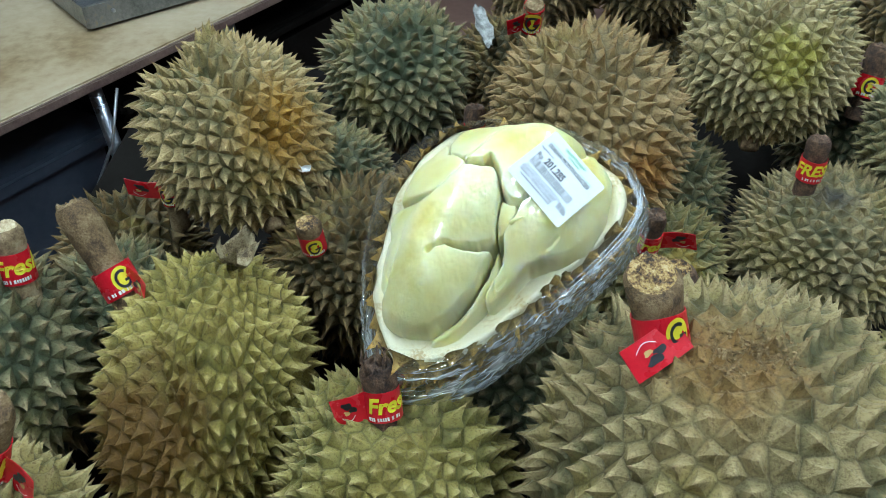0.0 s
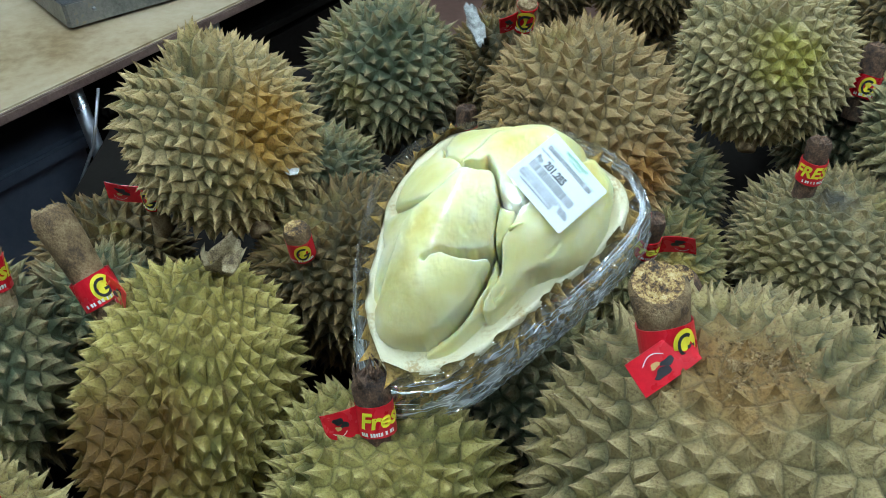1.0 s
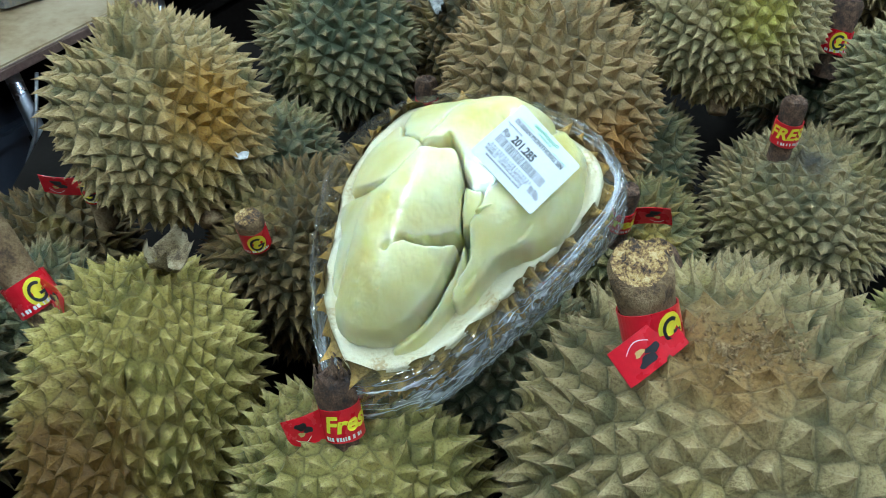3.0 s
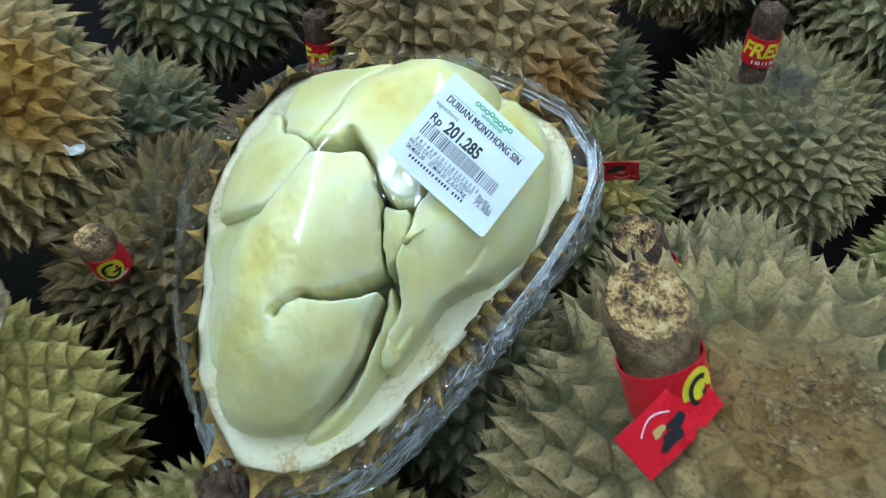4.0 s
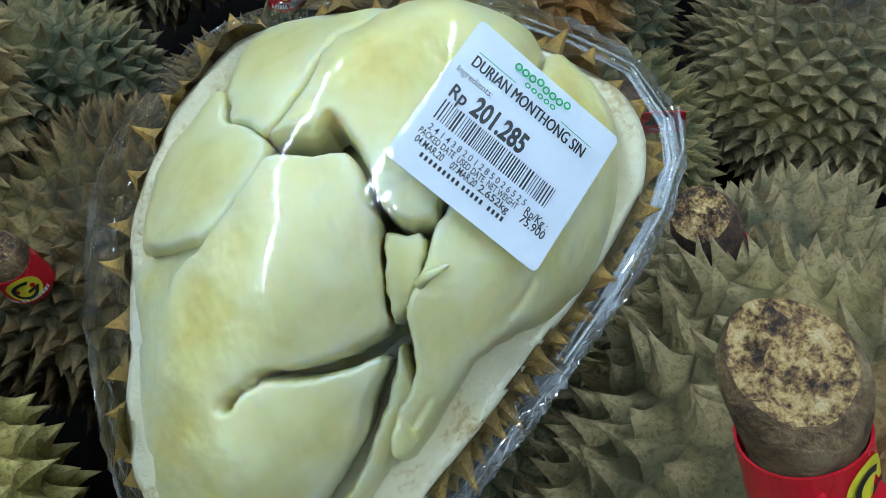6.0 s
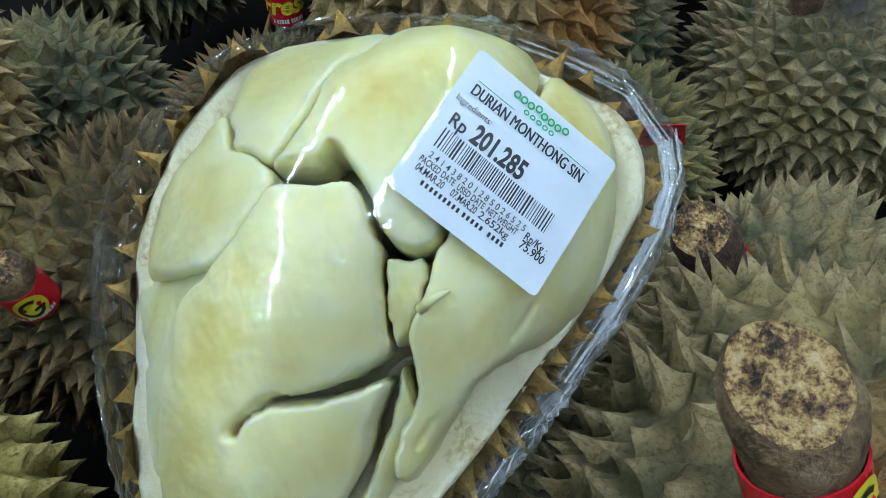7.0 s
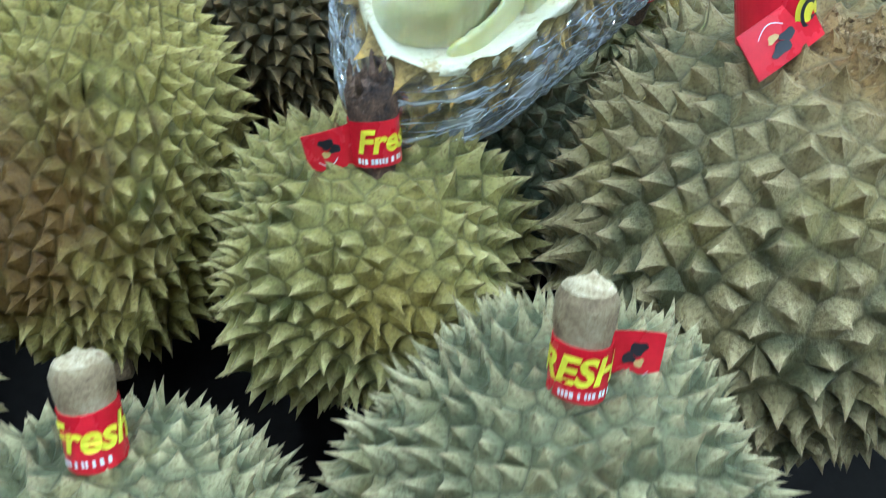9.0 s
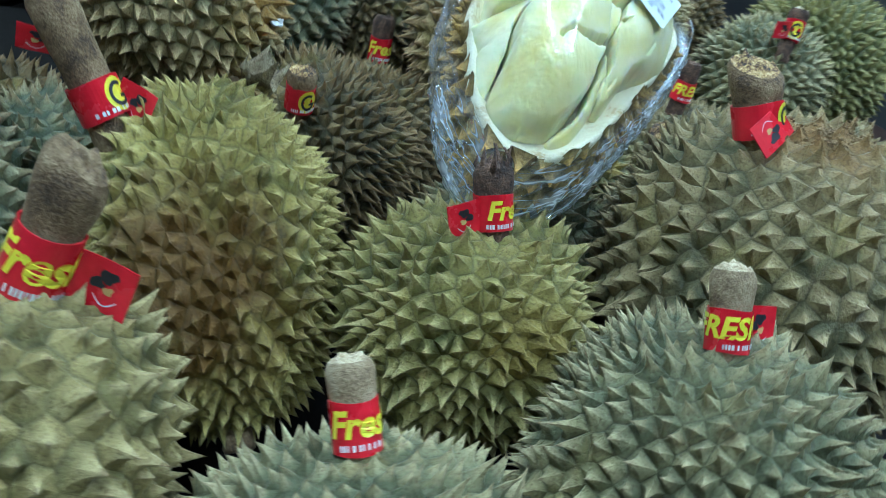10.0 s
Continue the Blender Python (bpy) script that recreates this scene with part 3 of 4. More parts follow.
metal_tray()
crate = thing("crate", (-0.95, 1.45, 0.0), "slate blue plastic crate under the folding table", "crate")
part("body", box("body", (0.9, 0.40, 0.58), TABLE_M @ pose(-0.52, 0.29, -0.44), MAT_SLATE, 0.02), crate)
part("lip", box("lip", (0.94, 0.44, 0.04), TABLE_M @ pose(-0.52, 0.29, -0.16), MAT_SLATE, 0.01), crate)
# added black box: stands in for the deep shade below the tabletop
shade_box = thing("black_shade_box", (-0.4, 1.75, 0.0), "added black box standing in for the shade under the folding table", "bin")
part("body", box("body", (0.95, 0.5, 0.60), TABLE_M @ pose(0.45, 0.32, -0.43), MAT_DARK, 0.02), shade_box)
part("rim", box("rim", (0.99, 0.54, 0.03), TABLE_M @ pose(0.45, 0.32, -0.115), MAT_DARK, 0.008), shade_box)
wire = tagged(new("cable", tube("cable", [TABLE_M @ Vector(p) for p in ((-0.08, -0.01, -0.03), (-0.12, -0.012, -0.12), (-0.19, 0.0, -0.22), (-0.30, 0.01, -0.30), (-0.33, 0.02, -0.738))], 0.003, MAT_SHEET, 8)), "thin grey cable hanging beside the table leg", "cable")

# ---- rind colours ----
RIND_TAN = rind("tan durian rind", (0.281, 0.27, 0.147), (0.454, 0.378, 0.21), (0.41, 0.324, 0.179), 0.55)
RIND_OLIVE = rind("yellow green durian rind", (0.30, 0.31, 0.10), (0.42, 0.39, 0.14), (0.42, 0.38, 0.16), 0.5)
RIND_GREEN = rind("grey green durian rind", (0.21, 0.25, 0.15), (0.37, 0.35, 0.20), (0.33, 0.26, 0.15), 0.45)
RIND_DARK = rind("dark durian rind", (0.15, 0.125, 0.055), (0.30, 0.22, 0.10), (0.27, 0.18, 0.08), 0.5)
RIND_PALE = rind("pale green durian rind", (0.37, 0.373, 0.214), (0.515, 0.475, 0.27), (0.526, 0.454, 0.265), 0.45)
RIND_BROWN = rind("brown durian rind", (0.22, 0.19, 0.11), (0.37, 0.27, 0.14), (0.28, 0.17, 0.08), 0.6)

RIND_BRUISED = rind("bruised tan durian rind", (0.388, 0.365, 0.176), (0.616, 0.479, 0.242), (0.547, 0.422, 0.22), 0.58, (0.36, 0.20, 0.03), (-0.128, 0.578, 1.030), 0.062)
RIND_RUST = rind("rust tinted durian rind", (0.345, 0.269, 0.137), (0.552, 0.403, 0.2), (0.46, 0.314, 0.158), 0.6, (0.36, 0.18, 0.04), (0.192, 0.602, 0.960), 0.045)
RIND_FOLD = rind("folded olive durian rind", (0.30, 0.265, 0.05), (0.50, 0.42, 0.11), (0.52, 0.44, 0.18), 0.56, (0.12, 0.060, 0.009), (-0.215, 0.338, 0.915), 0.085)
RIND_EARTHY = rind("earthy tan durian rind", (0.304, 0.273, 0.132), (0.493, 0.397, 0.201), (0.452, 0.366, 0.201), 0.55, (0.27, 0.16, 0.05), (0.160, 0.303, 1.05), 0.055)
RIND_YELLOWED = rind("yellowed durian rind", (0.20, 0.22, 0.09), (0.36, 0.32, 0.14), (0.34, 0.28, 0.13), 0.5, (0.48, 0.33, 0.05), (0.225, 0.54, 0.925), 0.045)
RIND_SIDE = rind("side yellowed tan durian rind", (0.401, 0.371, 0.187), (0.637, 0.534, 0.297), (0.566, 0.464, 0.253), 0.58, (0.38, 0.34, 0.06), (0.345, 0.715, 1.02), 0.045)

RIND_FRONT = rind("creased yellow green durian rind", (0.28, 0.26, 0.065), (0.47, 0.41, 0.13), (0.50, 0.43, 0.20), 0.55, (0.24, 0.18, 0.035), (-0.035, 0.262, 0.925), 0.042)
RIND_SPOILT = rind("tan durian rind with a grey top", (0.281, 0.27, 0.147), (0.454, 0.378, 0.21), (0.41, 0.324, 0.179), 0.55, (0.055, 0.055, 0.05), (0.374, 0.612, 0.938), 0.026)
RIND_CORNER = rind("yellow tan durian rind", (0.36, 0.31, 0.12), (0.56, 0.46, 0.19), (0.52, 0.44, 0.23), 0.58)

# ---- the heap ----
big = durian((0.181, 0.304, 0.938), 0.127, 0.122, (-0.30, 0.12, 0.95), 0.0180, 0.0136, RIND_EARTHY, "large tan durian with broad blunt thorns and thick stalk", 1, droop=0.15, bald=0.14, stunt=0.62)
stalk(big, (0.131, 0.322, 1.033), (0.121, 0.343, 1.074), 0.0142, cut_lean=(-0.05, -0.55, 0.25), band=(0.05, 0.5), face=(-0.1, -1, 0.2), ring_mark=0.65, flap=((-0.80, -0.52, -0.22), 0.038, 0.021, (0.62, -0.78, 0.0), (0.55, -0.55, -0.6)), seed=1)


def crumbs(parent, middle, spread, count, seed):
    """Loose bark crumbs lying on a rind round its stalk."""
    rind_mesh = next(o for o in parent.children if o.name.startswith("rind")).data
    tree = BVHTree.FromPolygons([v.co for v in rind_mesh.vertices], [tuple(p.vertices) for p in rind_mesh.polygons])
    rng = random.Random(seed)
    verts, faces = [], []
    for _ in range(count):
        hit = tree.ray_cast(Vector(middle) + Vector((rng.gauss(0, spread), rng.gauss(0, spread * 0.7), 0.1)), Vector((0, 0, -1)))[0]
        if not hit:
            continue
        size = rng.uniform(0.0006, 0.0021)
        n0 = len(verts)
        turn = Euler((rng.uniform(0, 6), rng.uniform(0, 6), rng.uniform(0, 6))).to_matrix()
        for x, y, z in ((1, 0, 0), (-1, 0, 0), (0, 1, 0), (0, -1, 0), (0, 0, 0.5), (0, 0, -0.5)):
            verts.append(hit + turn @ (Vector((x, y, z)) * size * rng.uniform(0.6, 1.3)) + Vector((0, 0, size * 0.3)))
        faces += [(n0 + a, n0 + b, n0 + c) for a, b, c in ((0, 2, 4), (2, 1, 4), (1, 3, 4), (3, 0, 4), (2, 0, 5), (1, 2, 5), (3, 1, 5), (0, 3, 5))]
    tagged(part("bark_litter", mesh_of("bark_litter", verts, faces, MAT_CRUMB), parent, "loose brown bark crumbs"), kind="stuff")


crumbs(big, (0.172, 0.305, 1.08), 0.015, 420, 6)
front = durian((-0.037, 0.331, 0.884), 0.088, 0.084, (0.02, 0.10, 0.99), 0.0145, 0.0125, RIND_FRONT, "yellow green durian with sharp thorns and withered stalk", 2, droop=0.25, lobes=0.09)
stalk(front, (-0.037, 0.328, 0.945), (-0.043, 0.346, 0.993), 0.0105, MAT_STEM_DARK, MAT_STEM_DARK, band=(0.25, 0.68), word="Fresh", face=(0.1, -1, 0.2), shift=0.6, flap=((-0.85, -0.4, -0.1), 0.024, 0.02), seed=2, fray=16)
olive = durian((-0.184, 0.404, 0.891), 0.080, 0.118, (-0.05, 0.76, 0.64), 0.0135, 0.0112, RIND_FOLD, "tall yellow green durian with deep folds and dry leaf", 3, droop=0.3, lobes=0.09, stub=True, cleft=((0.80, 0.36, 0.48), (-0.2, -0.85, 0.45), 0.12))
dark = durian((-0.082, 0.575, 0.875), 0.092, 0.095, (-0.25, -0.35, 0.9), 0.0125, 0.0135, RIND_DARK, "dark grey brown durian with slender thorns", 4, droop=0.5)
stalk(dark, (-0.11, 0.522, 0.94), (-0.113, 0.518, 0.974), 0.0095, band=(0.1, 0.7), face=(0.1, -1, 0.2), ring_mark=0.2, seed=4)
brown = durian((-0.191, 0.628, 0.994), 0.086, 0.096, (-0.4, 0.7, 0.59), 0.0145, 0.0125, RIND_BRUISED, "tan durian with an orange brown bruise on its side", 5, stub=True, cleft=((0.64, 0.705, 0.30), (-0.1, -0.3, 0.95), 0.20))
under = durian((-0.13, 0.742, 0.865), 0.075, 0.07, (0.07, 0.27, 0.96), 0.0145, 0.013, RIND_GREEN, "grey green durian half hidden under a tan one", 6, stub=True)
green = durian((-0.054, 0.875, 0.924), 0.094, 0.094, (-0.02, 0.32, 0.95), 0.0165, 0.014, RIND_GREEN, "round grey green durian with long thorns", 7, stub=True)
tall = durian((0.147, 0.695, 0.956), 0.099, 0.115, (-0.27, 0.62, 0.74), 0.0155, 0.015, RIND_RUST, "tan brown durian with rust tinted thorns", 8, stub=True)
low = durian((0.25, 0.731, 0.85), 0.075, 0.075, (0.0, 0.32, 0.95), 0.0145, 0.013, RIND_GREEN, "green brown durian under a larger brown one", 9, stub=True)
back = durian((0.348, 0.787, 0.99), 0.091, 0.098, (0.19, 0.65, 0.74), 0.0145, 0.012, RIND_SIDE, "pale tan durian with yellowed side", 10, stub=True)
right = durian((0.39, 0.626, 0.856), 0.097, 0.085, (0.0, 0.1, 0.99), 0.0135, 0.0125, RIND_SPOILT, "greyish tan durian with a banded stalk", 11)
stalk(right, (0.352, 0.628, 0.935), (0.353, 0.632, 0.984), 0.0105, MAT_STEM_DARK, MAT_STEM_DARK, band=(0.15, 0.6), word="FRESH", face=(0, -1, 0.2), seed=11, flare=1.05)
hidden = durian((0.013, 0.674, 0.842), 0.084, 0.090, (0.1, 0.2, 0.97), 0.0125, 0.013, RIND_DARK, "dark green durian behind the opened fruit", 12, droop=0.5)
stalk(hidden, (0.034, 0.735, 0.905), (0.034, 0.742, 0.955), 0.010, MAT_STEM_DARK, MAT_STEM_DARK, band=(0.1, 0.6), word="Fresh", seed=12)
bruised = durian((0.212, 0.60, 0.848), 0.075, 0.080, (-0.3, -0.4, 0.9), 0.0145, 0.0125, RIND_YELLOWED, "yellowed durian with a dark stalk and red flap", 13)
stalk(bruised, (0.187, 0.555, 0.905), (0.185, 0.545, 0.962), 0.0085, MAT_STEM_DARK, MAT_STEM_DARK, band=(0.2, 0.6), word="Fresh", flap=((0.9, -0.1, 0.25), 0.032, 0.021), seed=13)
behind = durian((0.25, 0.445, 0.858), 0.088, 0.092, (-0.6, 0.0, 0.8), 0.0155, 0.013, RIND_TAN, "greenish tan durian tucked behind a larger one", 14)
stalk(behind, (0.200, 0.441, 0.938), (0.178, 0.452, 0.977), 0.0120, MAT_STEM_DARK, MAT_CUT, cut_lean=(-0.05, -0.4, 0.15), band=(0.0, 0.4), face=(0.6, -1, 0.2), ring_mark=0.5, flap=((-0.8, -0.5, -0.2), 0.03, 0.018), seed=14)
left = durian((-0.368, 0.442, 0.882), 0.087, 0.104, (0.0, 0.24, 0.97), 0.0165, 0.014, RIND_GREEN, "olive green durian with broad thorns", 15)
stalk(left, (-0.328, 0.455, 0.965), (-0.332, 0.466, 1.010), 0.0115, MAT_STEM_PALE, MAT_CUT_PALE, band=(0.05, 0.6), word="Fresh", face=(0.3, -1, 0.3), shift=0.5, seed=15)
fore = durian((0.027, 0.174, 0.885), 0.098, 0.108, (-0.08, 0.12, 0.97), 0.0130, 0.0125, RIND_PALE, "pale grey green durian with long curved thorns", 16, droop=0.25, lobes=0.08)
stalk(fore, (0.017, 0.186, 0.972), (0.017, 0.207, 1.014), 0.0093, MAT_STEM_PALE, MAT_CUT_PALE, band=(0.15, 0.6), word="FRESH", face=(-0.1, -1, 0.2), flap=((0.85, 0.1, -0.1), 0.022, 0.022), seed=16, shift=-0.75)
fore_left = durian((-0.157, 0.165, 0.838), 0.105, 0.10, (-0.02, 0.45, 0.9), 0.0130, 0.0120, RIND_PALE, "pale green durian with a banded pale stalk", 17, droop=0.25)
stalk(fore_left, (-0.156, 0.207, 0.915), (-0.160, 0.232, 0.950), 0.0098, MAT_STEM_PALE, MAT_CUT_PALE, band=(0.05, 0.6), word="Fresh", face=(-0.1, -1, 0.2), seed=17, shift=0.3)
corner = durian((-0.304, 0.258, 0.872), 0.085, 0.098, (0.2, 0.3, 0.92), 0.0175, 0.0135, RIND_CORNER, "yellowish durian with blunt thorns and thick stalk", 18)
stalk(corner, (-0.289, 0.290, 0.950), (-0.268, 0.298, 1.010), 0.0125, MAT_STEM, MAT_STEM, cut_lean=(0.4, -0.2, 0), band=(0.0, 0.5), word="Fresh", face=(0.2, -1, 0.2), flap=((0.85, -0.3, -0.2), 0.03, 0.024), seed=18, shift=-0.3)
second = durian((-0.317, 0.614, 0.844), 0.078, 0.082, (0.0, 0.41, 0.91), 0.0135, 0.0135, RIND_DARK, "dark brown durian with dense slender thorns", 19, droop=0.5)
slim = durian((-0.291, 0.517, 0.870), 0.067, 0.080, (0.2, -0.4, 0.9), 0.0125, 0.012, RIND_GREEN, "olive durian with a long thick stalk", 20)
stalk(slim, (-0.247, 0.450, 0.958), (-0.281, 0.478, 1.022), 0.0135, MAT_STEM, MAT_STEM, band=(0.0, 0.3), face=(0.7, -1, 0.2), ring_mark=0.3, flap=((0.75, -0.4, -0.2), 0.024, 0.022), seed=20, flare=1.05)
far_right = durian((0.603, 0.969, 0.959), 0.075, 0.075, (0.0, 0.41, 0.91), 0.0145, 0.013, RIND_DARK, "brown durian at the far edge of the heap", 21, stub=True)
side = durian((0.51, 0.855, 0.855), 0.085, 0.088, (0.0, 0.41, 0.91), 0.0145, 0.014, RIND_GREEN, "yellow green durian with a thick banded stalk", 22)
top = durian((0.294, 1.084, 0.97), 0.087, 0.087, (0.0, 0.41, 0.91), 0.0145, 0.014, RIND_DARK, "dark tan durian at the back of the heap", 23, stub=True)
rear = durian((0.149, 1.134, 0.948), 0.085, 0.088, (0.0, 0.41, 0.91), 0.0145, 0.014, RIND_BROWN, "tan durian at the back of the heap", 24, stub=True)
small = durian((0.085, 0.90, 0.905), 0.078, 0.082, (0.0, 0.41, 0.91), 0.0135, 0.013, RIND_DARK, "small dark green durian in a gap", 25)
edge = durian((0.454, 0.449, 0.831), 0.08, 0.083, (0.0, 0.41, 0.91), 0.0145, 0.013, RIND_OLIVE, "yellow green durian beside a larger tan one", 26, stub=True)

stalk(small, (0.096, 0.845, 0.975), (0.099, 0.822, 1.035), 0.010, MAT_STEM, MAT_STEM, band=(0.45, 0.95), face=(-0.1, -1, 0.3), ring_mark=0.1, flap=((-0.75, -0.45, -0.35), 0.022, 0.024), seed=25)
stalk(side, (0.482, 0.806, 0.925), (0.492, 0.822, 0.985), 0.0125, MAT_STEM_DARK, MAT_STEM_DARK, band=(0.1, 0.5), face=(-0.3, -1, 0.2), ring_mark=-0.1, flap=((-0.95, -0.1, 0.0), 0.03, 0.018), seed=22)
stalk(second, (-0.258, 0.612, 0.915), (-0.256, 0.606, 0.962), 0.009, MAT_STEM, MAT_STEM, band=(0.3, 0.85), face=(-0.2, -1, 0.2), ring_mark=0.0, flap=((-0.95, -0.15, 0.05), 0.034, 0.02), seed=19)
beyond = durian((0.506, 0.672, 0.958), 0.084, 0.084, (-0.2, -0.2, 0.95), 0.0135, 0.0125, RIND_PALE, "pale green durian with a dark stalk and red flap", 27)
stalk(beyond, (0.476, 0.632, 1.020), (0.482, 0.640, 1.058), 0.0095, MAT_STEM_DARK, MAT_CUT_PALE, band=(0.1, 0.7), face=(-0.6, -1, 0.2), ring_mark=0.0, flap=((-0.8, -0.45, 0.0), 0.034, 0.018), seed=27)
outer = durian((0.675, 0.755, 0.965), 0.105, 0.115, (0.0, 0.3, 0.9), 0.0145, 0.013, RIND_OLIVE, "olive green durian at the outer side of the heap", 28, stub=True)
outer_base = durian((0.70, 0.72, 0.825), 0.075, 0.075, (0.0, 0.3, 0.9), 0.0145, 0.013, RIND_DARK, "dark durian in the bottom layer at the side", 33, stub=True)
outer_low = durian((0.62, 0.56, 0.84), 0.085, 0.088, (0.0, 0.3, 0.9), 0.0145, 0.013, RIND_DARK, "dark brown durian low at the side of the heap", 29, stub=True)
base_back = durian((0.30, 1.10, 0.832), 0.080, 0.082, (0.0, 0.3, 0.9), 0.0145, 0.013, RIND_DARK, "dark durian in the bottom layer at the back", 30, stub=True)
base_rear = durian((0.13, 1.12, 0.832), 0.080, 0.082, (0.0, 0.3, 0.9), 0.0145, 0.013, RIND_DARK, "dark durian in the bottom layer at the back", 31, stub=True)


def scrap(name, at, size, material, label, category, seed, parent=None, stretch=1.0, curl=0.5, turn=0.0):
    """A crumpled leaf or paper scrap: a wavy curled sheet with thickness."""
    n = 14
    verts, faces = [], []
    rot = Euler((0.35, 0.2, turn)).to_matrix()
    for lift in (0.0, 0.0009):
        for i in range(n + 1):
            for k in range(n + 1):
                u, v = 2 * i / n - 1, 2 * k / n - 1
                edge = 1 + 0.25 * noise.noise(Vector((u * 2, v * 2, seed)))
                z = curl * (u * u + 0.5 * v * v - 0.4) + 0.5 * noise.noise(Vector((u * 1.6 + seed, v * 1.6, 0))) + 0.16 * noise.noise(Vector((u * 5, v * 5, seed)))
                q = Vector((u * math.sqrt(1 - v * v / 2) * edge, v * math.sqrt(1 - u * u / 2) * edge * stretch, z)) * size
                verts.append(Vector(at) + rot @ (q + Vector((0, 0, lift))))
    m = (n + 1) * (n + 1)
    for i in range(n):
        for k in range(n):
            a = i * (n + 1) + k
            faces += [(a, a + n + 1, a + n + 2, a + 1), (m + a, m + a + 1, m + a + n + 2, m + a + n + 1)]
    rim = [k for k in range(n + 1)] + [i * (n + 1) + n for i in range(1, n + 1)] + [n * (n + 1) + k for k in range(n - 1, -1, -1)] + [i * (n + 1) for i in range(n - 1, 0, -1)]
    faces += [(a, b, m + b, m + a) for a, b in zip(rim, rim[1:] + rim[:1])]
    me = mesh_of(name, verts, faces, material, True)
    if parent:
        return part(name, me, parent, label)
    return tagged(new(name, me), label, category)


scrap("dry_leaf", (-0.160, 0.462, 0.985), 0.017, MAT_DRY, "curled dry grey leaf scrap lying on a durian", "leaf", 3, curl=1.15, turn=0.9, stretch=0.75)
scrap("paper_scrap", (0.046, 0.876, 0.985), 0.010, MAT_SCRAP, "crumpled white paper scrap stuck between durians", "paper", 8, stretch=3.4, curl=0.5, turn=0.3)
scrap("mould_spot", (-0.122, 0.579, 0.988), 0.006, MAT_WHITE, "", "", 5, brown, curl=0.2)

beneath = durian((0.075, 0.455, 0.845), 0.092, 0.094, (0.1, 0.3, 0.95), 0.0135, 0.0125, RIND_GREEN, "dark green durian under the opened fruit", 32, droop=0.4, stub=True)

# ---- the opened durian in cling film ----
FACE = Matrix(((0.98869, 0.0, -0.14998, 0.035), (-0.07129, 0.87982, -0.46993, 0.415), (0.13195, 0.47531, 0.86987, 1.045), (0, 0, 0, 1)))
FACE_INV = FACE.inverted()


def loop(points, count):
    """A smooth closed curve through a few corners."""
    pts, out = [Vector(p) for p in points], []
    n = len(pts)
    for i in range(count):
        f = i * n / count
        k, t = int(f), f - int(f)
        a, b, c, d = (pts[(k + j) % n] for j in (-1, 0, 1, 2))
        out.append(0.5 * (2 * b + (c - a) * t + (2 * a - 5 * b + 4 * c - d) * t * t + (3 * b - a - 3 * c + d) * t * t * t))
    return out


opened = thing("opened_durian", FACE @ Vector((0, -0.02, -0.09)), "halved durian showing pale yellow flesh, wrapped in cling film", "durian")
RIM = loop([(-0.070, -0.084), (-0.083, -0.050), (-0.085, -0.010), (-0.077, 0.036), (-0.052, 0.069), (-0.012, 0.083), (0.035, 0.074), (0.072, 0.052), (0.091, 0.030), (0.087, 0.004), (0.062, -0.021), (0.022, -0.052), (-0.010, -0.076), (-0.040, -0.088)], 96)


PITH = [p * (0.99 - 0.09 * smooth01(0.2, 0.8, -p.x / p.length) * smooth01(-0.5, 0.1, p.y / p.length) - 0.02 * smooth01(0.3, 0.8, p.x / p.length)) for p in RIM]
RIM_POLAR = sorted((math.atan2(p.y, p.x), p.length) for p in PITH)


def rim_radius(a):
    for (a0, r0), (a1, r1) in zip(RIM_POLAR, RIM_POLAR[1:]):
        if a0 <= a <= a1:
            return r0 + (r1 - r0) * (a - a0) / max(1e-6, a1 - a0)
    return RIM_POLAR[0][1]


def husk_local(d):
    q = math.hypot(d.x, d.y)
    a = math.atan2(d.y, d.x)
    e = math.asin(max(-1, min(1, d.z)))
    s = math.cos(e) ** 0.75 * (1 + 0.10 * math.sin(max(0.0, -2 * e)))
    lean = Vector((0.0, -0.010, 0.0)) * -math.sin(e)
    rr = rim_radius(a) * 0.985 * s
    return Vector((rr * math.cos(a), rr * math.sin(a), 0.082 * math.sin(e))) + lean


def husk_out(d):
    return (FACE.to_3x3() @ Vector((d.x, d.y, d.z * 1.1))).normalized()


RIND_HUSK = rind("opened husk rind", (0.42, 0.30, 0.12), (0.58, 0.40, 0.14), (0.62, 0.38, 0.08), 0.62)
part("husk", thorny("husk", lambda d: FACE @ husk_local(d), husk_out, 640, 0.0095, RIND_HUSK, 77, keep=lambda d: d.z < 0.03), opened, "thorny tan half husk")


def pith():
    verts, faces = [], []
    rings = ((0.975, -0.014), (0.995, -0.004), (0.985, 0.002), (0.955, 0.004), (0.92, 0.003), (0.87, 0.000), (0.80, -0.002), (0.5, -0.002), (0.1, -0.002))
    for s, w in rings:
        for i, p in enumerate(PITH):
            wob = 1 + 0.012 * noise.noise(Vector((p.x * 60, p.y * 60, s * 3)))
            verts.append(FACE @ Vector((p.x * s * wob, p.y * s * wob, w + 0.0015 * noise.noise(Vector((p.x * 90, p.y * 90, s * 9))))))
    n = len(PITH)
    for r in range(len(rings) - 1):
        for k in range(n):
            j = (k + 1) % n
            faces.append((r * n + k, r * n + j, (r + 1) * n + j, (r + 1) * n + k))
    faces.append(tuple((len(rings) - 1) * n + k for k in range(n)))
    return mesh_of("pith", verts, faces, MAT_PITH, True)


part("pith", pith(), opened, "creamy white pith rim")


